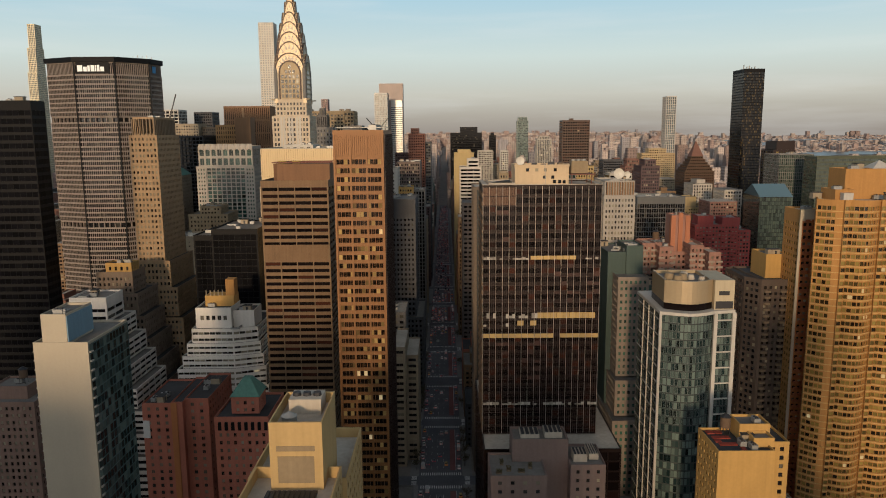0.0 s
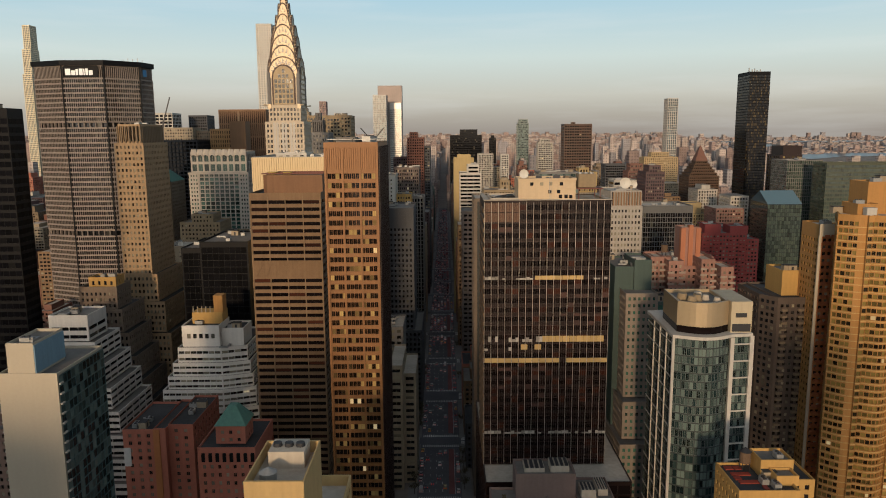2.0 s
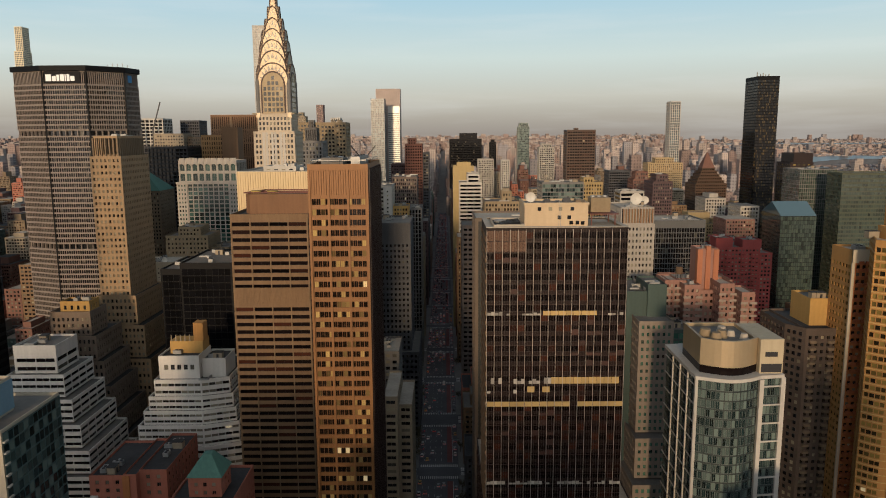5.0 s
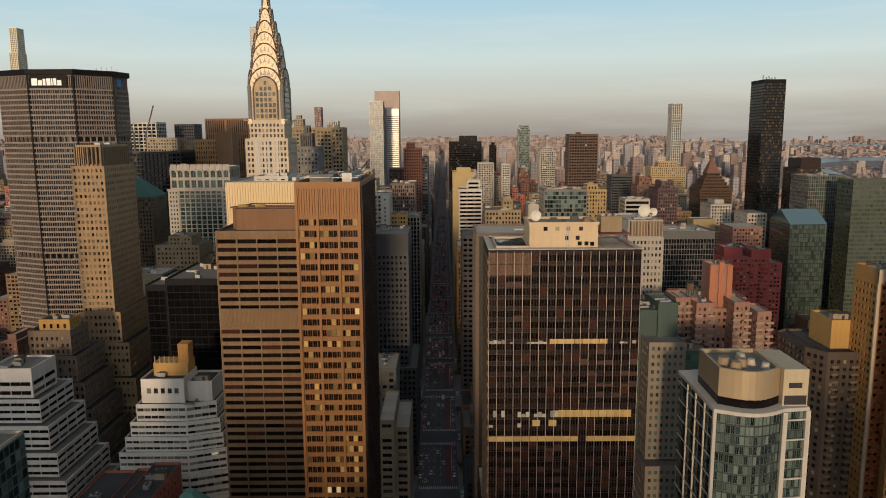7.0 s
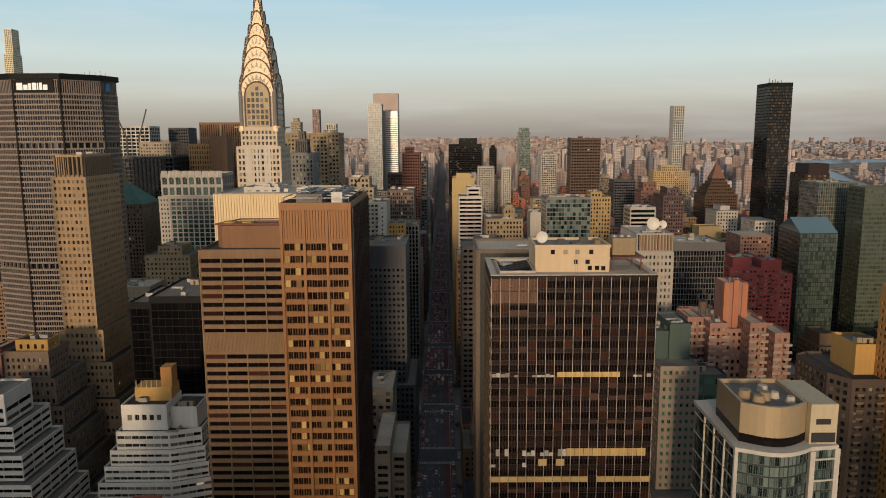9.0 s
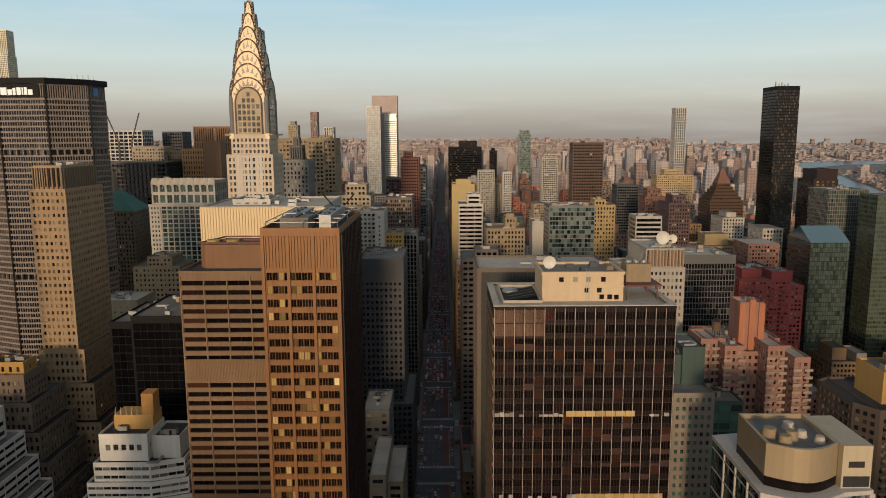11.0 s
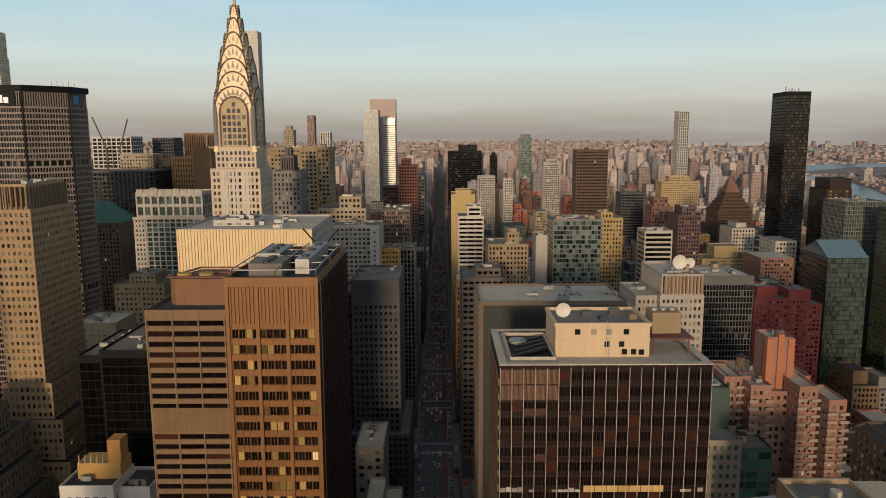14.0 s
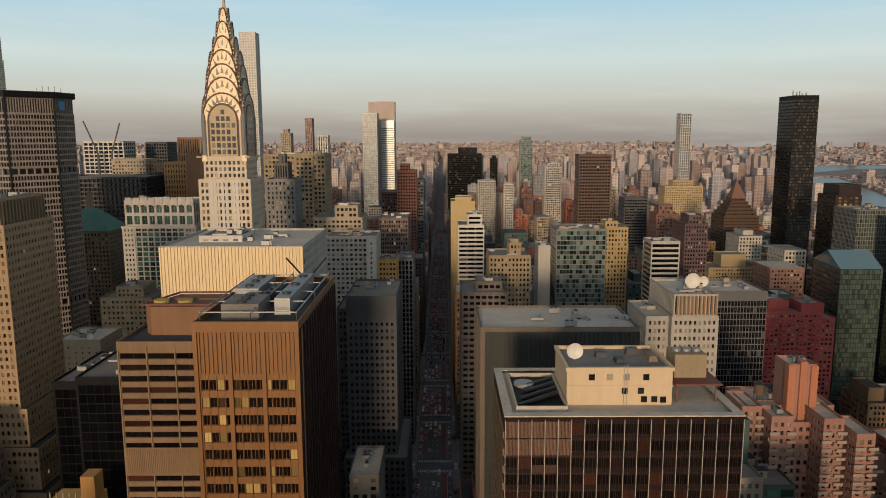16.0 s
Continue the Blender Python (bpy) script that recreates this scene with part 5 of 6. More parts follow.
building("apartment_building", "cream and yellow brick apartment building with roof houses", [(rect(277, 304, 765, 795), 0, 108.9), (rect(236, 277, 772, 800), 0, 106), (rect(248, 270, 776, 795), 106, 117, dict(st=None))], mat("yellow_cream_brick", (0.5, 0.38, 0.2), 0.85, 0.2), (2.7, 3.2, 0.5, 0.5, 0.3), G_DARK, ROOF_GREY, category="apartment building", pick=60)
x0, x1, z0, z1 = 280.2, 310.2, 128.0, 138.3
sl = building("glass_tower", "dark green glass tower with a slanted blue glass roof", [([(x0, 642), (x1, 642), (x1 + 5, 690), (x0 + 5, 690)], 0, z0, dict(mx=0.1, mt=0.3))], BLACK_M, (1.9, 3.5, 0.92, 0.9, 0.1), G_SMOKE, ROOF_GREY)
g = Geo()
g.face([(x0, 642, z0), (x1, 642, z0), (x1 + 2.5, 666, z1), (x0 + 2.5, 666, z1)]), g.face([(x0, 642, z0), (x0 + 2.5, 666, z1), (x0 + 5, 690, z0)]), g.face([(x0 + 2.5, 666, z1), (x1 + 2.5, 666, z1), (x1 + 5, 690, z0), (x0 + 5, 690, z0)]), g.face([(x1, 642, z0), (x1 + 5, 690, z0), (x1 + 2.5, 666, z1)])
part("slanted_roof", g, glass("blue_slanted_glazing", (0.10, 0.17, 0.2), gloss=1.7, share=0.02), sl)
building("glass_tower", "green-grey glass tower with fine grid", [(rect(322.6, 356, 701, 735), 0, 164, dict(mx=0.1, mt=0.5))], GREY_ST, (1.9, 3.4, 0.8, 0.85, 0.1), G_SMOKE, ROOF_GREY)
building("glass_slab", "wide green glass slab building", [(rect(333.6, 432, 651, 675), 0, 163.3, dict(mx=0.2, mt=1.5))], mat("olive_metal", (0.09, 0.1, 0.06), 0.5, 0.3), (2.2, 3.6, 0.9, 0.62, 0.12), G_SMOKE, ROOF_GREY)
building("apartment_tower", "dark brown tower with pale stacked balconies", [(rect(373, 398, 827, 860), 0, 165, dict(mx=2.0)), (rect(377, 398, 829, 858), 165, 175, dict(st=None))], BROWN_DK, (5, 3.1, 0.55, 0.6, 0.5), G_YELLOW, ROOF_DARK, category="apartment building", pick=80)
# faint gold reflections are coloured into a share of the black panes
twt = building("residential_tower", "tall plain black glass tower", [(rect(371, 396.5, 917, 953), 0, 263, dict(mx=0.15, mt=4))], BLACK_M, (1.8, 3.4, 0.82, 0.72, 0.1), glass("black_glass_gold_reflection", (0.006, 0.005, 0.005), blind=(0.10, 0.07, 0.03), share=0.14, gloss=1.5), ROOF_DARK, category="skyscraper", pick=200, frame_mat=BLACK_M)
mast = thing("roof_antennas", "cluster of pale antennas on a tower roof", "antenna", (384, 935, 263))
for x, h in ((377, 6), (381, 4), (384, 5), (387, 3), (391, 4)):
    g = Geo()
    g.box(x - 0.5, x + 0.5, 934, 935, 262, 263 + h)
    part("mast", g, METAL, mast)
psegs = [(rect(296, 333, 897, 934), 0, 138)]
for k in range(5):
    psegs.append((rect(296 + 2.2 * (k + 1), 333 - 2.2 * (k + 1), 897 + 2.2 * (k + 1), 934 - 2.2 * (k + 1)), 138 + 3.6 * k, 138 + 3.6 * (k + 1), dict(mt=0.5)))
pyr = building("apartment_tower", "dark brown brick tower with a stepped pyramid top", psegs, mat("umber_brick", (0.12, 0.075, 0.05), 0.9, 0.3), (2.6, 3.2, 0.7, 0.5, 0.4), G_BRONZE, ROOF_DARK, category="apartment building", pick=80)
g = Geo()
g.prism(rect(307, 322, 908, 923), 156, 174.5, 0, rect(314, 314.8, 915, 915.8))
part("roof_pyramid", g, REDBROWN, pyr)

# ---- further up the avenue ----
FAR = [
    ("beige stepped apartment tower", rect(-88.7, -54.5, 640, 670), 166, BEIGE, (3, 3.2, 0.6, 0.5, 0.3), G_DARK, ((rect(-74, -58, 644, 664), 174),)),
    ("grey-white apartment block with a blank white flank", rect(-74, -41, 600, 628), 158.4, WHITE_ST, (2.8, 3.1, 0.6, 0.5, 0.3), G_BLIND, ()),
    ("plain white brick flank of a tower", rect(-47.5, -41.2, 596, 599.5), 157, WHITE_BR, (9, 3.1, 0.2, 0.4, 0.2), G_DARK, ()),
    ("yellow brick office block", rect(-41, -29, 606, 630), 142, GOLDEN, (2.4, 3.2, 0.5, 0.5, 0.3), G_DARK, ()),
    ("dusky ribbed office block", rect(-47.8, -25.4, 690, 730), 160, mat("dusky_stone", (0.2, 0.15, 0.13)), (1.8, 3.3, 0.6, 0.6, 0.3), G_DARK, ()),
    ("grey tower with pale upright strips", rect(-31, -19.5, 640, 672), 137, GREY_ST, (2.6, 3.4, 0.6, 0.8, 0.4), G_BLACK, ()),
    ("red-brown brick tower with square windows", rect(-47, -26.4, 900, 930), 186.5, mat("russet_brick", (0.2, 0.085, 0.06)), (2.6, 3.3, 0.5, 0.5, 0.35), G_BLACK, ((rect(-44, -34, 905, 925), 193),)),
    ("dark plum office block", rect(-66, -47, 930, 960), 162, PURPLE, (3, 3.4, 0.6, 0.5, 0.3), G_DARK, ()),
    ("dark grey office slab beside the avenue", rect(-26, -19, 905, 950), 176, GREY_DK, (3, 3.4, 0.8, 0.5, 0.3), G_DARK, ()),
    ("wide tan office slab with window grid", rect(-136, -88.8, 700, 730), 208.5, TAN, (2.9, 3.4, 0.6, 0.5, 0.35), G_DARK, ((rect(-112, -98, 698.6, 700), 207),)),
    ("grey stone setback tower with a dark domed top", rect(-120.5, -100.3, 640, 665), 192.6, GREY_ST, (2.6, 3.3, 0.45, 0.6, 0.3), G_DARK, ()),
    ("dark ribbed lantern on a grey tower", rect(-115.4, -105.7, 645, 658), 203.4, METAL_DK, (1.6, 9, 0.5, 0.9, 0.4), G_BLACK, ((rect(-112.9, -108.2, 648, 655), 209.4),)),
    ("yellow brick tower with blank flank", rect(8.1, 29.2, 770, 800), 165.8, mat("pale_yellow_brick", (0.58, 0.43, 0.2)), None, G_DARK, ((rect(12, 26, 775, 795), 169),)),
    ("white banded office block", rect(12.8, 32.6, 690, 722), 154.6, WHITE_BR, (6.4, 3.4, 0.94, 0.5, 0.35), G_BLACK, ((rect(20, 31, 695, 718), 162),)),
    ("tan brick block with arched windows", rect(30.5, 57.5, 600, 630), 145.6, TAN, (2.4, 3.3, 0.5, 0.55, 0.35), G_DARK, ((rect(44, 52, 606, 622), 153),)),
    ("dusty brown block with a pale roof plant", rect(11.5, 37, 540, 572), 134.6, mat("dusty_brown_stone", (0.17, 0.14, 0.125)), (3.4, 3.5, 0.7, 0.45, 0.35), G_BLACK, ((rect(20, 35, 548, 566), 139),)),
    ("black glass office tower", rect(10.7, 81.9, 1650, 1680), 187.6, BLACK_M, (3, 3.8, 0.95, 0.7, 0.2), G_BLACK, ((rect(33, 72, 1655, 1675), 200),)),
    ("pale gridded office tower", rect(53, 78, 1200, 1230), 158, WHITE_ST, (2.6, 3.4, 0.6, 0.6, 0.3), G_DARK, ()),
    ("narrow white gridded tower", rect(82.6, 94.5, 1100, 1120), 160, WHITE_BR, (2.6, 3.3, 0.6, 0.6, 0.3), G_DARK, ()),
    ("narrow plain black glass tower", rect(89.8, 103.4, 1500, 1520), 182, BLACK_M, (3, 3.4, 0.8, 0.6, 0.2), G_BLACK, ((rect(93, 100, 1504, 1516), 187),)),
    ("white and grey window-grid tower", rect(157, 182, 1250, 1275), 175.3, WHITE_ST, (2.8, 3.4, 0.7, 0.6, 0.3), G_DARK, ((rect(161, 178, 1254, 1270), 181),)),
    ("teal glass block with pale bands", rect(79.9, 114.7, 640, 670), 157.6, GREY_ST, (2.2, 3.4, 0.94, 0.78, 0.15), G_TEAL, ()),
    ("yellow brick tower with dark windows", rect(117.5, 134.7, 660, 685), 156.2, mat("ochre_brick", (0.46, 0.33, 0.15)), (2.3, 3.2, 0.5, 0.55, 0.35), G_DARK, ((rect(119, 128, 664, 680), 160),)),
    ("white blank-walled narrow tower", rect(67.5, 76, 640, 660), 146, WHITE_ST, None, G_DARK, ()),
    ("dark slate office block", rect(217, 244, 1000, 1030), 148.5, GREY_DK, (2.8, 3.4, 0.8, 0.5, 0.3), G_BLACK, ()),
    ("dark block framed by pale side walls", rect(140.2, 159.4, 620, 640), 151.6, WHITE_ST, (14, 3.4, 0.98, 0.6, 0.3), G_BLACK, ()),
    ("plum brick setback tower", rect(189, 207, 700, 730), 153.7, PURPLE, (2.2, 3.1, 0.55, 0.55, 0.3), G_DARK, ((rect(193, 204, 704, 724), 160),)),
    ("dark red brick tower with pale grid", rect(205, 226, 830, 855), 148, REDBROWN, (2.4, 3.1, 0.6, 0.5, 0.3), G_BLIND, ((rect(208, 222, 834, 850), 156),)),
    ("wide golden apartment building", rect(310, 363, 1150, 1180), 152.6, mat("pale_ochre_brick", (0.55, 0.4, 0.22)), (3, 3.2, 0.5, 0.5, 0.3), G_DARK, ((rect(322, 350, 1154, 1174), 160),)),
    ("broad brown office tower with lit upper floors", rect(148, 182.5, 926, 952), 201.8, mat("dark_brown_panel", (0.11, 0.065, 0.045), 0.6), (2.9, 3.4, 0.75, 0.5, 0.3), G_BRONZE, ((rect(158, 163, 934, 940), 204),)),
    ("pencil-thin white gridded residential tower", rect(-445.8, -409.6, 1780, 1816), 450.4, WHITE_BR, (5.6, 5.6, 0.62, 0.62, 0.6), G_BLUE, ()),
    ("needle-like bronze and glass tower", rect(-951, -930, 1680, 1720), 330, mat("pale_bronze", (0.85, 0.74, 0.52), 0.4, metal=0.2), (3.5, 4.2, 0.7, 0.7, 0.3), G_BLUE, ((rect(-949.5, -930.5, 1684, 1720), 385), (rect(-948, -931.5, 1690, 1718), 438))),
    ("slim grey glass tower beside a slanted-top one", rect(-131, -107, 1350, 1385), 260.8, mat("grey_blue_metal", (0.25, 0.26, 0.27), 0.4, metal=0.3), (3, 3.9, 0.8, 0.8, 0.2), G_BLUE, ()),
    ("tall white gridded tower near the river", rect(568, 594, 1890, 1925), 276, WHITE_BR, (5.4, 6.4, 0.68, 0.8, 0.5), G_BLUE, ()),
    ("brown ribbed office block", rect(-274, -217, 900, 930), 221.4, mat("brown_ribbed_stone", (0.36, 0.2, 0.11)), (2.4, 16, 0.34, 0.9, 0.5), G_BRONZE, ()),
    ("orange-brown ribbed stone block", rect(-266.5, -240, 840, 870), 198, mat("sienna_stone", (0.5, 0.29, 0.13)), (2.6, 5, 0.4, 0.6, 0.5), G_BRONZE, ()),
    ("plain brown blank-walled block", rect(-239.5, -222, 825, 845), 206, mat("brown_panel", (0.27, 0.15, 0.08)), None, G_DARK, ()),
    ("white and black tower under construction", rect(-372, -330, 900, 930), 217.8, WHITE_BR, (5, 4, 0.8, 0.7, 0.4), G_BLACK, ()),
    ("dark building site with scaffold floors", rect(-345, -268, 800, 850), 186, METAL_DK, (4, 4, 0.85, 0.7, 1.5), G_BLACK, ()),
    ("plain dark grey box tower", rect(-331.5, -307.5, 960, 990), 216.5, GREY_DK, (3, 3.6, 0.6, 0.6, 0.2), G_BLACK, ()),
    ("brown stone office tower", rect(-300, -270, 880, 905), 196, TAN2, (2.7, 3.5, 0.5, 0.55, 0.3), G_DARK, ()),
    ("brown and cream block with setbacks", rect(-330, -296, 870, 900), 200, BEIGE, (3, 3.5, 0.55, 0.5, 0.3), G_DARK, ()),
    ("slim tan tower with stepped top", rect(-240, -225, 1230, 1250), 228, BEIGE, (2.6, 3.5, 0.45, 0.55, 0.3), G_DARK, ((rect(-237, -229, 1234, 1246), 234),)),
    ("slim pink-grey stone tower", rect(-254, -240.5, 1500, 1520), 257, mat("pink_grey_stone", (0.36, 0.24, 0.22)), (3, 3.5, 0.5, 0.7, 0.3), G_DARK, ()),
    ("slim white striped tower", rect(-176.5, -162, 1180, 1200), 224, WHITE_BR, (3.4, 3.6, 0.5, 0.9, 0.4), G_DARK, ()),
    ("pale-blue glass and white tower", rect(-420, -395, 900, 925), 196, WHITE_ST, (2.8, 3.6, 0.7, 0.6, 0.3), G_BLUE, ()),
    ("dark glass tower with green lamps at the top", rect(165, 190, 1680, 1710), 214, mat("green_grey_metal", (0.16, 0.2, 0.19), 0.4, metal=0.3), (3, 3.7, 0.85, 0.7, 0.2), G_TEAL, ((rect(168, 188, 1683, 1707), 222),)),
]
for label, plan, top, m, st, gm, extra in FAR:
    segs = [(plan, 0, top, dict(mx=0.6, mt=1.5))]
    z = top
    for p_, z2 in extra:
        inside = p_[0][1] >= plan[0][1]
        segs.append((p_, z - 0.9 if inside else 0, z2))
        z = z2 if inside else z
    building("tower", label, segs, m, st, gm, ROOF_GREY, category="building", blank=("n",))
slant = building("office_tower", "silver banded tower with a slanted top", [(rect(-106, -84, 1420, 1466), 0, 250, dict(mx=0.2, mt=12))], mat("silver_panel", (0.6, 0.58, 0.54), 0.35, 0.15, metal=0.4), (6, 3.8, 0.98, 0.45, 0.2), G_BLUE, ROOF_GREY, category="skyscraper", blank=("n",))
g = Geo()
g.prism(rect(-130, -83.6, 1440, 1466), 0, 283.3)
part("shaft", g, mat("grey_pink_panel", (0.33, 0.27, 0.25), 0.5, metal=0.2), slant)
crane2 = thing("tower_crane", "luffing tower cranes over a building site", "crane", (-345, 895, 186), "cranes")
for x, h, d in ((-352, 238, -13), (-338, 236, 10)):
    g = Geo()
    g.beam((x, 890, 180), (x, 890, 206), 1.6)
    part("mast", g, METAL_DK, crane2)
    g = Geo()
    g.beam((x, 890, 205), (x + d, 890, h), 1.1)
    part("jib", g, METAL_DK, crane2)

# ---- terrace and plant on the low pinkish building ----
for k, (x, y, w, d, h) in enumerate(((16, 236, 2.2, 1.2, 0.9), (20, 238, 1.6, 1.6, 1.0), (24, 237, 2.4, 1.0, 0.8), (28, 240, 1.4, 2.2, 1.1), (18, 243, 1.2, 2.4, 0.9))):
    e = thing("planter", "wooden terrace planter with brown shrubs", "planter", (x, y, 66.5), "terrace planters")
    g = Geo()
    g.box(x, x + w, y, y + d, 66.5, 66.5 + h * 0.6)
    part("box", g, TAN2, e)
    g = Geo()
    r = random.Random(k)
    for _ in range(120):
        c = Vector((x + r.random() * w, y + r.random() * d, 66.5 + h * (0.6 + r.random() * 1.2)))
        u = Vector((r.gauss(0, 1), r.gauss(0, 1), r.gauss(0, 1))).normalized() * 0.3
        v = u.cross(Vector((r.gauss(0, 1), 0.3, 1))).normalized() * 0.2
        g.face([c - u, c + v, c + u, c - v])
    part("shrub", g, mat("dry_shrub", (0.14, 0.11, 0.05), 0.9, 0.4, per_piece=0.7), e)
for x0, x1, y0, y1, z, h in ((35, 41.5, 249, 256, 74.3, 2.2), (26, 33, 249, 256, 74.3, 1.4), (45, 50, 244, 250, 67.1, 3.0), (51, 54.5, 246, 255, 67.1, 2.2)):
    e = thing("roof_plant", "row of pale rooftop cooling units", "cooling unit", (x0, y0, z), "pale cooling units")
    g = Geo()
    g.box(x0, x1, y0, y1, z, z + h)
    part("casing", g, ROOF_PALE, e)
    for k in range(4):
        g = Geo()
        g.box(x0 + 0.3 + k * (x1 - x0) / 4, x0 - 0.3 + (k + 1) * (x1 - x0) / 4, y0 + 0.4, y1 - 0.4, z + h, z + h + 0.35)
        part("grille", g, METAL_DK, e)
# open steel frame and pipe racks on the slim tower's roof
e = thing("roof_frame", "open grey steel frame with pipes on a tower roof", "roof frame", (-34, 290, 187), "")
for k in range(5):
    g = Geo()
    g.beam((-42.6, 271 + k * 9, 189.0), (-25.2, 271 + k * 9, 189.0), 0.2)
    part("beam", g, METAL, e)
for x in (-42.6, -33.5, -25.2):
    g = Geo()
    g.beam((x, 270, 189.2), (x, 308, 189.2), 0.2)
    part("rail", g, METAL, e)
    for y in (270, 289, 308):
        g = Geo()
        g.beam((x, y, 186.8), (x, y, 189.1), 0.2)
        part("post", g, METAL_DK, e)

# ---- ordinary blocks that fill the grid ----
rng = random.Random(7)
FILL = [(RED, G_BLIND), (TAN, G_DARK), (BEIGE, G_DARK), (GREY_ST, G_DARK), (REDBROWN, G_BLIND), (TAN2, G_DARK), (WHITE_ST, G_DARK), (GREY_DK, G_BLACK), (PINK, G_BLIND), (PURPLE, G_DARK), (BROWN_STONE, G_DARK), (GREEN_M, G_TEAL)]
NAMES = {RED: "red brick", TAN: "tan brick", BEIGE: "beige stone", GREY_ST: "grey stone", REDBROWN: "red-brown brick", TAN2: "brown brick", WHITE_ST: "white limestone", GREY_DK: "dark grey stone", PINK: "pink brick", PURPLE: "plum brick", BROWN_STONE: "brown stone", GREEN_M: "green panelled"}
ROOFS = [ROOF_GREY, ROOF_DARK, ROOF_PALE, ROOF_GREY]
HEROES = list(FOOT)
AVENUES = [-1200, -1000, -800, -570, -430, -295, -155, -5, 195, 400, 620]


def clear(x0, x1, y0, y1):
    return not any(x0 < b[1] + 1 and x1 > b[0] - 1 and y0 < b[3] + 1 and y1 > b[2] - 1 for b in HEROES)


LOTS = []
for a, b in zip(STREETS, STREETS[1:]):
    if a < 190 or a > 1500:
        continue
    y0, y1 = a + 9, b - 9
    for ax, bx in zip(AVENUES, AVENUES[1:]):
        x = ax + 15
        while x < bx - 17:
            w = rng.uniform(13, 27)
            for half in (0, 1):
                d0, d1 = (y0, (y0 + y1) / 2 - 2) if half == 0 else ((y0 + y1) / 2 + 2, y1)
                x1 = min(x + w, bx - 15)
                m, gm = rng.choice(FILL)
                k = rng.random()
                dist = d0
                near_ave = abs((x + x1) / 2 + 5) < 45
                h = rng.uniform(16, 34) if dist < 330 else rng.uniform(22, 60) if dist < 620 else rng.uniform(35, 100)
                if dist > 620 and k > 0.8:
                    h = rng.uniform(95, 135)
                if near_ave and dist > 440:
                    h = rng.uniform(28, 62) if dist < 640 else rng.uniform(45, 115)
                if x > 330 and dist > 600:
                    h = rng.uniform(20, 70)
                reach = 0.66 * d1 + 60
                if x1 - x < 8 or abs((x + x1) / 2) > reach or not clear(x, x1, d0, d1):
                    continue
                mid = (x + x1) / 2
                segs = [(rect(x, x1, d0, d1), 0, h)]
                if rng.random() < 0.55:
                    q = rng.uniform(0.2, 0.4) * (x1 - x)
                    segs.append((rect(x + q * rng.uniform(0.4, 1), x1 - q, d0 + 6, d1 - 5), h - 0.9, h + rng.uniform(3, 9), dict(st=None)))
                st = (rng.uniform(2.4, 3.6), rng.uniform(3.1, 3.6), rng.uniform(0.4, 0.7), rng.uniform(0.45, 0.6), 0.3)
                hide = ("n", "w") if mid < -5 else ("n", "e")
                LOTS.append((d0, segs, m, st, gm, rng.choice(ROOFS), hide))
            x += w + (0.3 if rng.random() < 0.8 else 4)

LOTS.sort(key=lambda q: q[0])
SLOTS = [q[0] for q in FILL] + [G_DARK, G_BLIND, G_BLACK, G_TEAL, ROOF_GREY, ROOF_DARK, ROOF_PALE]
heap = {id(m): Geo() for m in SLOTS}
for k, (d0, segs, m, st, gm, rm, hide) in enumerate(LOTS):
    if k < 200:
        building("city_building", f"{NAMES[m]} city building with flat roof", segs, m, st, gm, rm, category="building", group="blocks of the street grid", blank=hide)
        continue
    wall, pane, roof = heap[id(m)], heap[id(gm)], heap[id(rm)]
    for seg in segs:
        poly, z0, z1 = seg[:3]
        for i, p in enumerate(poly):
            q = poly[(i + 1) % 4]
            side = "senw"[i]
            if side in hide or len(seg) > 3:
                wall.quads([[(*p, z0), (*q, z0), (*q, z1), (*p, z1)]])
            else:
                d = math.hypot(q[0] - p[0], q[1] - p[1])
                u = ((q[0] - p[0]) / d, (q[1] - p[1]) / d)
                facade(wall, pane, p, u, (u[1], -u[0]), d, z0, z1, st)
        roof.quads([[(*p, z1) for p in poly]])
mass = Geo()
for k, m in enumerate(SLOTS):
    mass.merge(heap[id(m)], k)
tagged(part("city_blocks", mass, SLOTS), "crowd of brick and stone blocks further uptown", "city blocks", kind="stuff")

# ---- unseen blocks to the south, below and behind the view, added for shade ----
south = Geo()
for i in range(14):
    for j in range(5):
        x, y = -420 + 52 * i, -330 + 84 * j
        if -40 < x < 8:
            continue
        south.box(x, x + rng.uniform(28, 46), y, y + rng.uniform(36, 60), 0, rng.uniform(52, 84), rng.choice((0, 1, 2)))
for i in range(9):
    x = -330 + 35 * i
    south.box(x, x + rng.uniform(24, 33), -45 + rng.uniform(-8, 8), 10 + rng.uniform(-8, 8), 0, rng.uniform(66, 92), rng.choice((0, 1, 2)))
# tall added blocks: their heights set where shade ends on the fronts
for x0, x1, y0, y1, h in ((-190, -112, -335, -300, 172), (-86, -30, -340, -300, 186), (-216, -166, -110, -70, 148), (-282, -224, -115, -72, 168), (-158, -108, -112, -74, 156), (75, 106, -112, -74, 165)):
    south.box(x0, x1, y0, y1, 0, h, 2)
for i in range(14):
    x = -420 + 52 * i
    if -70 < x < 20:
        continue
    south.box(x, x + rng.uniform(26, 42), 72, 108, 0, rng.uniform(26, 48), i % 3), south.box(x, x + rng.uniform(26, 42), 130, 182, 0, rng.uniform(20, 40), (i + 1) % 3)
tagged(part("city_blocks", south, [RED, TAN, GREY_ST]), "unseen plain blocks added to the south to cast shade", "city blocks", kind="stuff")

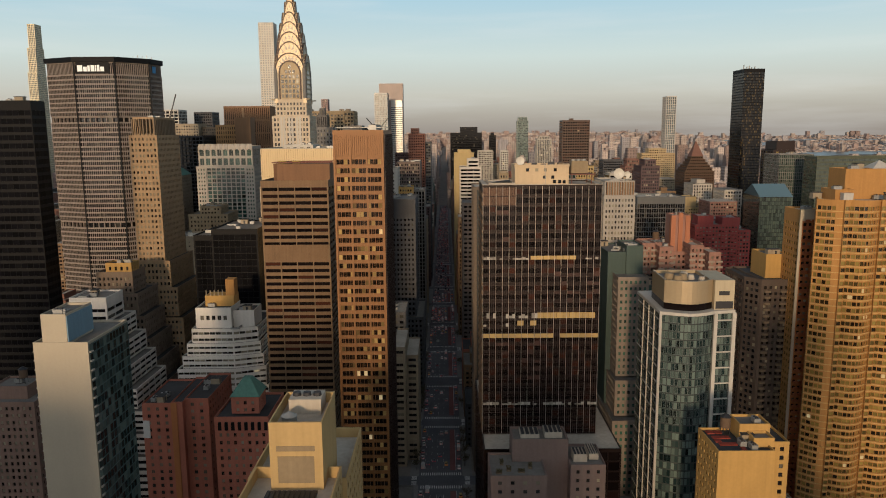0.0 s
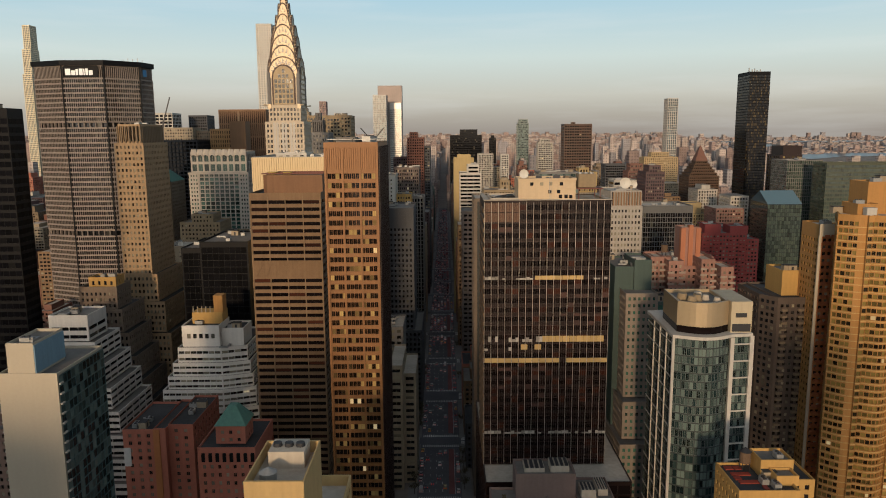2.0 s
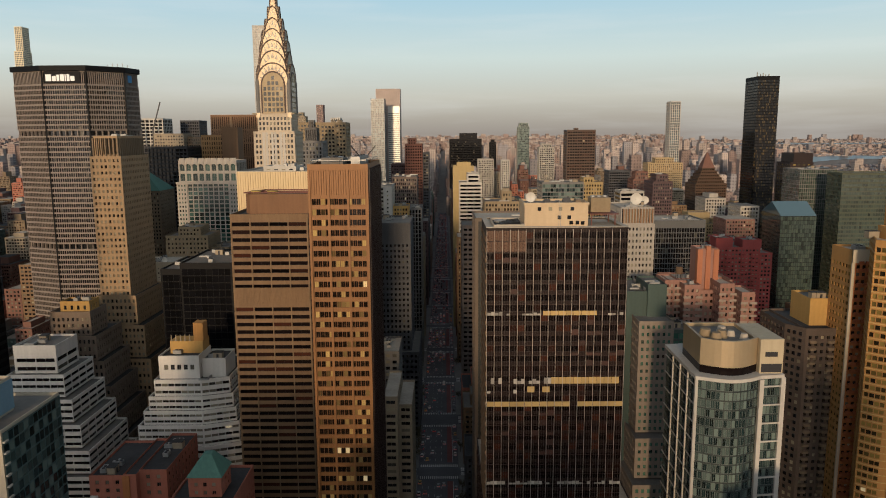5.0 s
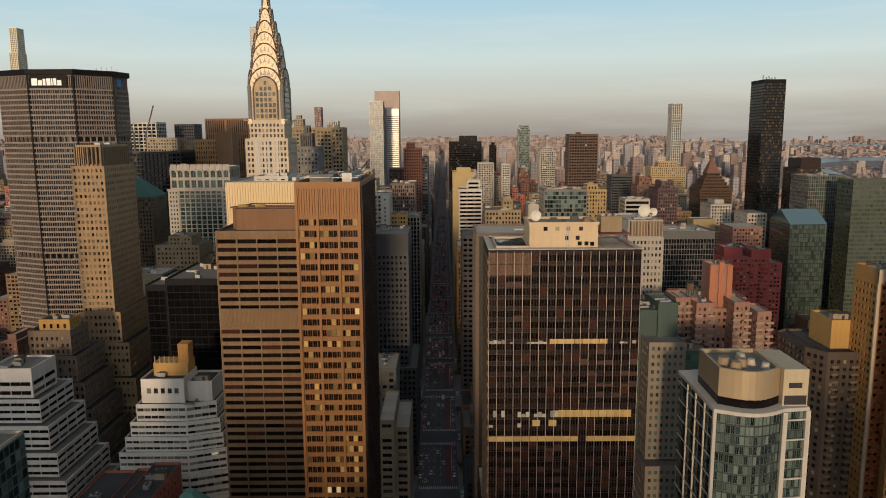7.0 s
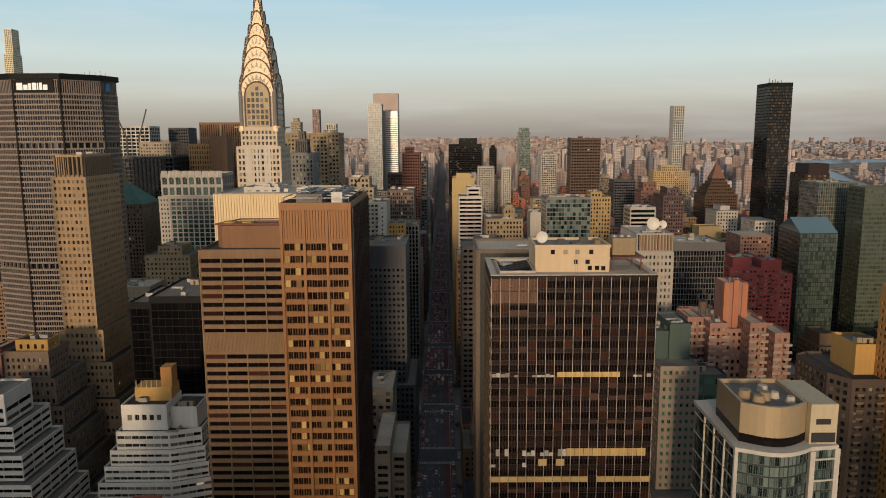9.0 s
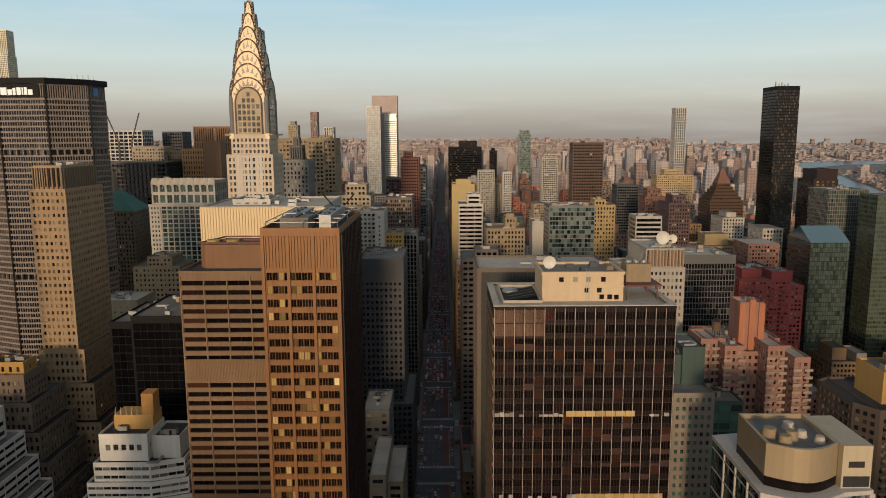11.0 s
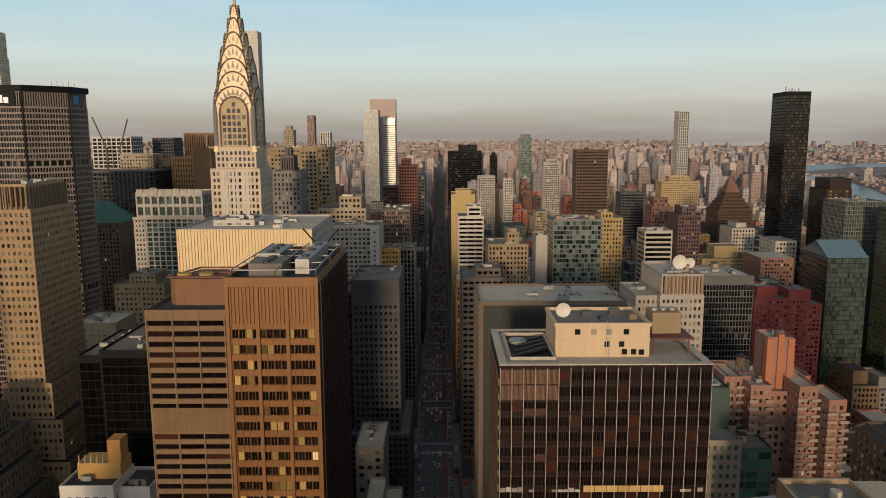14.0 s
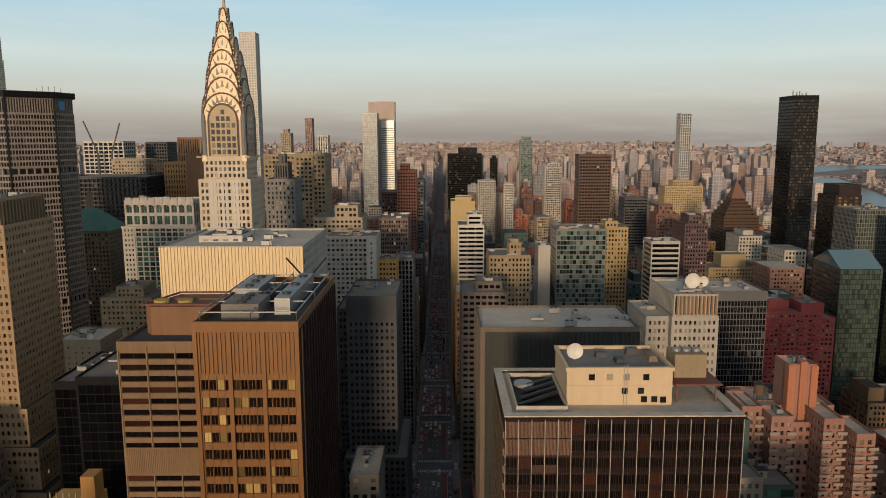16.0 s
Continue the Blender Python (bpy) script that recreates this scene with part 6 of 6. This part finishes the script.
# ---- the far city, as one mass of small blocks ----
# distance haze is put into these pale, muted wall colours
FARWALL = [mat("far_hazed_cream_wall", (0.56, 0.47, 0.42), 0.9, 0.5, grain=0.3, per_piece=0.5), mat("far_hazed_brick_wall", (0.4, 0.3, 0.27), 0.9, 0.5, grain=0.3, per_piece=0.5), mat("far_hazed_grey_wall", (0.4, 0.375, 0.385), 0.9, 0.5, grain=0.3, per_piece=0.5)]
for m in FARWALL:     # rows of windows far too small to build singly
    n, l = m.node_tree.nodes, m.node_tree.links
    tc, br = n.new("ShaderNodeTexCoord"), n.new("ShaderNodeTexBrick")
    mp = n.new("ShaderNodeMapping")
    mp.inputs["Rotation"].default_value = (radians(90), 0, 0)
    l.new(tc.outputs["Object"], mp.inputs[0])
    l.new(mp.outputs[0], br.inputs["Vector"])
    br.offset = 0.0
    br.inputs["Scale"].default_value, br.inputs["Brick Width"].default_value, br.inputs["Row Height"].default_value, br.inputs["Mortar Size"].default_value = 1.0, 6.5, 7.0, 1.7
    b = n["Principled BSDF"]
    old = b.inputs["Base Color"].links[0].from_socket
    dark = n.new("ShaderNodeMixRGB")
    dark.blend_type = "MULTIPLY"
    dark.inputs["Color2"].default_value = (0.45, 0.45, 0.5, 1)
    inv = n.new("ShaderNodeMath")
    inv.operation = "MULTIPLY"
    inv.inputs[1].default_value = 0.75
    flip = n.new("ShaderNodeMath")
    flip.operation = "SUBTRACT"
    flip.inputs[0].default_value = 1.0
    l.new(br.outputs["Fac"], flip.inputs[1])
    l.new(flip.outputs[0], inv.inputs[0])
    l.new(inv.outputs[0], dark.inputs["Fac"])
    l.new(old, dark.inputs["Color1"])
    l.new(dark.outputs[0], b.inputs["Base Color"])
far = Geo()
tops = Geo()


def river_x(y):
    for (x0, y0), (x1, y1) in zip(RIVER, RIVER[1:5]):
        if y0 <= y <= y1:
            return x0 + (x1 - x0) * (y - y0) / (y1 - y0)
    return 1e9


for i in range(34000):
    y = 1560 + 3330 * rng.random() ** 0.9
    x = rng.uniform(-0.72, 0.72) * y
    if -30 < x < 14 and y < 4200:
        continue
    if y < 2000 and not clear(x - 14, x + 14, y - 14, y + 14):
        continue
    rx = river_x(y)
    if rx - 15 < x < rx + 345 or (x > 1150 and (3130 < y < 3780 and abs(y - 3390 - (x - 1300) * 0.11) < 210 or 4110 < y < 4380 and x < 1950 or 4470 < y < 4570)):
        continue
    queens = x > rx if rx < 1e8 else x > 1500
    s = 0.7 + y / 3500
    w, d = rng.uniform(4, 10) * min(s, 1.5), rng.uniform(5, 11) * min(s, 1.5)
    h = rng.uniform(4, 11) if queens else rng.uniform(25, 75)
    if not queens and rng.random() < 0.08:
        h = rng.uniform(75, 150) * (1.0 if y < 2800 else 0.6)
    elif queens and rng.random() < 0.03:
        h = rng.uniform(25, 60)
    if y > 3000:
        h *= 0.62
    z = land(y - d)
    far.box(x - w, x + w, y - d, y + d, z - 2, z + h, rng.choice((0, 0, 1, 1, 2)))
    if rng.random() < 0.5 and y < 3000:
        tops.box(x - w * 0.4, x + w * 0.5, y - d * 0.5, y + d * 0.3, z + h, z + h + rng.uniform(3, 9), rng.choice((0, 1, 2)))
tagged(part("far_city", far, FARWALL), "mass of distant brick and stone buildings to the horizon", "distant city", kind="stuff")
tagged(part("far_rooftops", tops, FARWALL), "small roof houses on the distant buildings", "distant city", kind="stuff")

# ---- rooftop plant ----
rng = random.Random(21)


def air_handler():
    e = thing("air_handler", "grey metal air handler on a flat roof", "air handler", (0, 0, 0), "rooftop air handlers")
    g = Geo()
    g.prism([(-1.6, -1.1), (1.6, -1.1), (1.6, -0.6), (2.4, -0.6), (2.4, 0.6), (1.6, 0.6), (1.6, 1.1), (-1.6, 1.1)], 0.25, 1.9)
    part("casing", g, METAL, e)
    g = Geo()
    g.box(-1.45, 1.45, -0.9, 0.9, 0, 0.25)
    part("skid", g, METAL_DK, e)
    for x in (-0.8, 0.8):
        g = Geo()
        g.tube(x, 0, 0.62, 0.55, 1.9, 2.2, 12)
        part("fan", g, METAL_DK, e)
    return e


def stair_head():
    e = thing("stair_head", "small brick stair head on a flat roof", "stair head", (0, 0, 0), "rooftop stair heads")
    g = Geo()
    g.box(-2, 2, -1.5, 1.5, 0, 2.7)
    part("wall", g, BEIGE, e)
    g = Geo()
    g.box(-2.2, 2.2, -1.7, 1.7, 2.7, 2.95)
    part("roof", g, ROOF_DARK, e)
    g = Geo()
    g.box(-0.5, 0.5, -1.56, -1.5, 0.05, 2.1)
    part("door", g, METAL_DK, e)
    return e


def water_tank():
    e = thing("water_tank", "wooden water tank on steel legs on a roof", "water tank", (0, 0, 0), "rooftop water tanks")
    g = Geo()
    g.tube(0, 0, 1.8, 1.7, 2.6, 6.4, 16)
    part("barrel", g, mat("tank_wood", (0.17, 0.11, 0.07), 0.9, 0.4), e)
    g = Geo()
    g.tube(0, 0, 2.0, 0.1, 6.4, 7.8, 16)
    part("lid", g, METAL_DK, e)
    for sx in (-1, 1):
        for sy in (-1, 1):
            g = Geo()
            g.beam((sx * 1.2, sy * 1.2, 0), (sx * 1.1, sy * 1.1, 2.7), 0.22)
            part("leg", g, METAL_DK, e)
    return e


def skylight():
    e = thing("duct_run", "bent galvanised duct across a roof", "duct", (0, 0, 0), "rooftop ducts")
    g = Geo()
    g.prism([(-3.2, -0.4), (3.0, -0.4), (3.0, 0.4), (-2.4, 0.4), (-2.4, 4.0), (-3.2, 4.0)], 0.5, 1.3)
    part("duct", g, METAL, e)
    g = Geo()
    g.box(-0.6, 0.6, -0.3, 0.3, 0, 0.5)
    part("foot", g, METAL_DK, e)
    return e


PLANT = [air_handler(), stair_head(), water_tank(), skylight()]
used = [False] * 4
BUSY = [(13, 57, 232, 259), (-45, -24, 267, 311), (13, 60, 276, 307), (-45, -25, 120, 165), (84, 116, 270, 320), (-84, -57, 345, 362)]
placed = 0
for x0, x1, y0, y1, z, name in ROOF_SPOTS:
    if y0 > 760 or x1 - x0 < 7 or y1 - y0 < 7 or abs(x0) > 330 or any(x0 < b[1] and x1 > b[0] and y0 < b[3] and y1 > b[2] and z > 60 for b in BUSY):
        continue
    if any(a[0] < (x0 + x1) / 2 < a[1] and a[2] < (y0 + y1) / 2 < a[3] and a[4] > z + 0.5 for a in ROOF_SPOTS):
        continue
    if name == "city_building" and rng.random() < 0.5:
        continue
    k_most = 6 if name != "city_building" else 1
    for _ in range(min(k_most, int((x1 - x0) * (y1 - y0) / 110) + 1)):
        kind = rng.choices((0, 1, 2, 3), (0.5, 0.2, 0.12, 0.18) if name in ("city_building", "apartment_building", "brick_building", "stepped_brick_building") else (0.6, 0.14, 0.0, 0.26))[0]
        x, y = rng.uniform(x0 + 3, x1 - 3), rng.uniform(y0 + 2.5, y1 - 2.5)
        m = Matrix.Translation((x, y, z)) @ Matrix.Rotation(rng.choice((0, math.pi / 2, math.pi)), 4, "Z")
        if used[kind]:
            copy_thing(PLANT[kind], m)
        else:
            PLANT[kind].matrix_basis = m
            used[kind] = True
        placed += 1

# ---- traffic on the avenue ----
CAR_GLASS = glass("car_glass", (0.01, 0.011, 0.012), share=0.02)
TYRE = mat("tyre_rubber", (0.02, 0.02, 0.02), 0.9, 0.2)
TAIL = lamp_glow("tail_lamp", (0.9, 0.03, 0.03), 0.3)
HEAD = lamp_glow("head_lamp", (1.0, 0.9, 0.75), 3.0)


def hull(geo, prof, w0, w1):
    """Side outline (y, z), counter-clockwise seen from the right, spread across; w1: half width at the top."""
    zs = [q[1] for q in prof]
    lo, hi = min(zs), max(zs)
    half = [w0 + (w1 - w0) * (z - lo) / (hi - lo) for z in zs]
    geo.face([(h, y, z) for (y, z), h in zip(prof, half)]), geo.face([(-h, y, z) for (y, z), h in reversed(list(zip(prof, half)))])
    for i in range(len(prof)):
        j = (i + 1) % len(prof)
        geo.quads([[(-half[i], *prof[i]), (half[i], *prof[i]), (half[j], *prof[j]), (-half[j], *prof[j])][::-1]])


def car(label, paint, van=False):
    e = thing("van" if van else "car", label, "van" if van else "car", (0, 0, 0), "cars on the avenue")
    g = Geo()
    if van:
        hull(g, [(-2.9, 0.4), (2.9, 0.4), (3.0, 1.0), (2.2, 1.3), (1.7, 2.4), (1.4, 2.6), (-2.9, 2.6)], 1.0, 0.93)
    else:
        hull(g, [(-2.25, 0.3), (2.2, 0.3), (2.3, 0.6), (2.1, 0.82), (1.0, 0.95), (-1.6, 0.98), (-2.2, 0.9), (-2.3, 0.6)], 0.9, 0.86)
        r = Geo()
        hull(r, [(-1.2, 1.43), (-1.1, 1.38), (0.2, 1.38), (0.25, 1.43), (0.0, 1.48), (-1.0, 1.48)], 0.64, 0.62)
        part("roof", r, paint, e)
    part("body", g, paint, e)
    g = Geo()
    if van:
        hull(g, [(1.72, 1.5), (2.2, 1.34), (1.8, 2.3), (1.6, 2.35)], 0.96, 0.94)
    else:
        hull(g, [(-1.75, 0.95), (1.0, 0.95), (0.25, 1.42), (-1.2, 1.42)], 0.82, 0.63)
    part("windscreen" if van else "cabin_glass", g, CAR_GLASS, e)
    L = 1.8 if van else 1.4
    for sx in (-1, 1):
        for sy in (-1, 1):
            g = Geo()
            k = 12
            ring = [(sy * L + 0.33 * math.cos(2 * math.pi * i / k), 0.36 + 0.33 * math.sin(2 * math.pi * i / k)) for i in range(k)]
            hull(g, ring, 0.12, 0.12)
            me = g.mesh("wheel", TYRE)
            me.transform(Matrix.Translation((sx * 0.8, 0, 0)))
            part("wheel", me, TYRE, e)
        y = 2.92 if van else 2.26
        g = Geo()
        g.box(sx * 0.68 - 0.2, sx * 0.68 + 0.2, -y - 0.05, -y + 0.02, 0.72, 0.95)
        part("tail_lamp", g, TAIL, e)
    return e


PAINTS = [("black sedan car with red tail lamps", (0.012, 0.012, 0.014)), ("silver-grey sedan car in traffic", (0.3, 0.3, 0.31)), ("white sedan car in traffic", (0.7, 0.69, 0.66)),
          ("yellow taxi cab in traffic", (0.6, 0.36, 0.03)), ("dark blue sedan car in traffic", (0.02, 0.03, 0.07)), ("dark red sedan car in traffic", (0.22, 0.02, 0.02))]
KINDS = [car(l, mat("car_paint_" + str(i), c, 0.3, 0.05, spec=0.6, streak=0.0, bump=0)) for i, (l, c) in enumerate(PAINTS)]
KINDS.append(car("white delivery van in traffic", mat("van_white", (0.7, 0.69, 0.66), 0.4, 0.1), True))
first = set(range(7))
spots = []
for lane in (-15.4, -12.1, -8.7, -5.2, -1.9, 5.4):
    y = 280 + rng.uniform(0, 10)
    while y < 820:
        parked = lane in (-15.4, 5.4)
        if not any(abs(y - s) < 11 for s in STREETS) or (lane == -8.7 and rng.random() < 0.4):
            spots.append((lane + rng.uniform(-0.3, 0.3), y))
        jam = y > 640
        y += rng.uniform(6.5, 13) if parked or jam else rng.uniform(14, 52)
for x, y in spots[:]:
    i = rng.choices(range(7), (4, 5, 6, 2.5, 2, 1, 2))[0]
    m = Matrix.Translation((x, y, 0.08))
    if i in first:
        KINDS[i].matrix_basis = m
        first.discard(i)
    else:
        copy_thing(KINDS[i], m)
for i in first:
    KINDS[i].matrix_basis = Matrix.Translation((-8.7, 262 + 8 * i, 0.08))
bodies, lamps = Geo(), Geo()
for k in range(560):
    y = rng.uniform(825, 1850)
    x = rng.choice((-14, -11, -8, -5, -2, 1.5)) + rng.uniform(-0.3, 0.3)
    bodies.box(x - 0.9, x + 0.9, y - 2.2, y + 2.2, 0.1, 1.0, rng.choice((0, 1, 1))), bodies.box(x - 0.75, x + 0.75, y - 1.4, y + 0.8, 1.0, 1.5, 0)
    for s in (-0.65, 0.65):
        lamps.box(x + s - 0.16, x + s + 0.16, y - 2.28, y - 2.2, 0.75, 0.95)
tagged(part("far_traffic", bodies, [BLACK_M, MULLION]), "queue of distant cars filling the avenue", "traffic", kind="stuff")
tagged(part("far_tail_lamps", lamps, TAIL), "red tail lamps of the distant queue", "tail lamps", kind="stuff")

# ---- street trees ----
LEAF = mat("late_leaves", (0.10, 0.085, 0.04), 0.8, 0.4, per_piece=0.7)
BARK = mat("bark", (0.08, 0.06, 0.045), 0.95, 0.4)


def tree(seed):
    r = random.Random(seed)
    e = thing("street_tree", "thin late-autumn street tree beside the kerb", "tree", (0, 0, 0), "street trees")
    g = Geo()
    g.tube(0, 0, 0.2, 0.12, 0, 3.4, 8)
    tips = []
    for i in range(9):
        a, h = i * 2.4 + r.random(), r.uniform(2.4, 3.6)
        tip = Vector((math.cos(a) * r.uniform(1.2, 2.6), math.sin(a) * r.uniform(1.2, 2.6), h + r.uniform(1.6, 4.0)))
        g.beam((0, 0, h), tip, 0.09)
        tips.append((Vector((0, 0, h)), tip))
    part("trunk", g, BARK, e)
    g = Geo()
    for a, b in tips:
        for _ in range(42):
            c = a.lerp(b, r.uniform(0.4, 1.1)) + Vector((r.gauss(0, 0.5), r.gauss(0, 0.5), r.gauss(0, 0.45)))
            u = Vector((r.gauss(0, 1), r.gauss(0, 1), r.gauss(0, 1))).normalized() * 0.26
            v = u.cross(Vector((r.gauss(0, 1), r.gauss(0, 1), 1))).normalized() * 0.17
            g.face([c - u, c + v, c + u, c - v])
    part("crown", g, LEAF, e, "thin brown-green crown")
    return e


TREES = [tree(1), tree(2), tree(3)]
k = 0
for x, ys in ((AVE[0] - 1.4, (375, 386, 397, 460, 468, 476, 484, 492, 560, 575)), (AVE[1] + 1.6, (318, 330, 342, 380, 392, 405, 418, 470, 560, 640))):
    for y in ys:
        m = Matrix.Translation((x, y, 0.2)) @ Matrix.Rotation(k * 1.3, 4, "Z")
        if k < 3:
            TREES[k].matrix_basis = m
        else:
            copy_thing(TREES[k % 3], m)
        k += 1
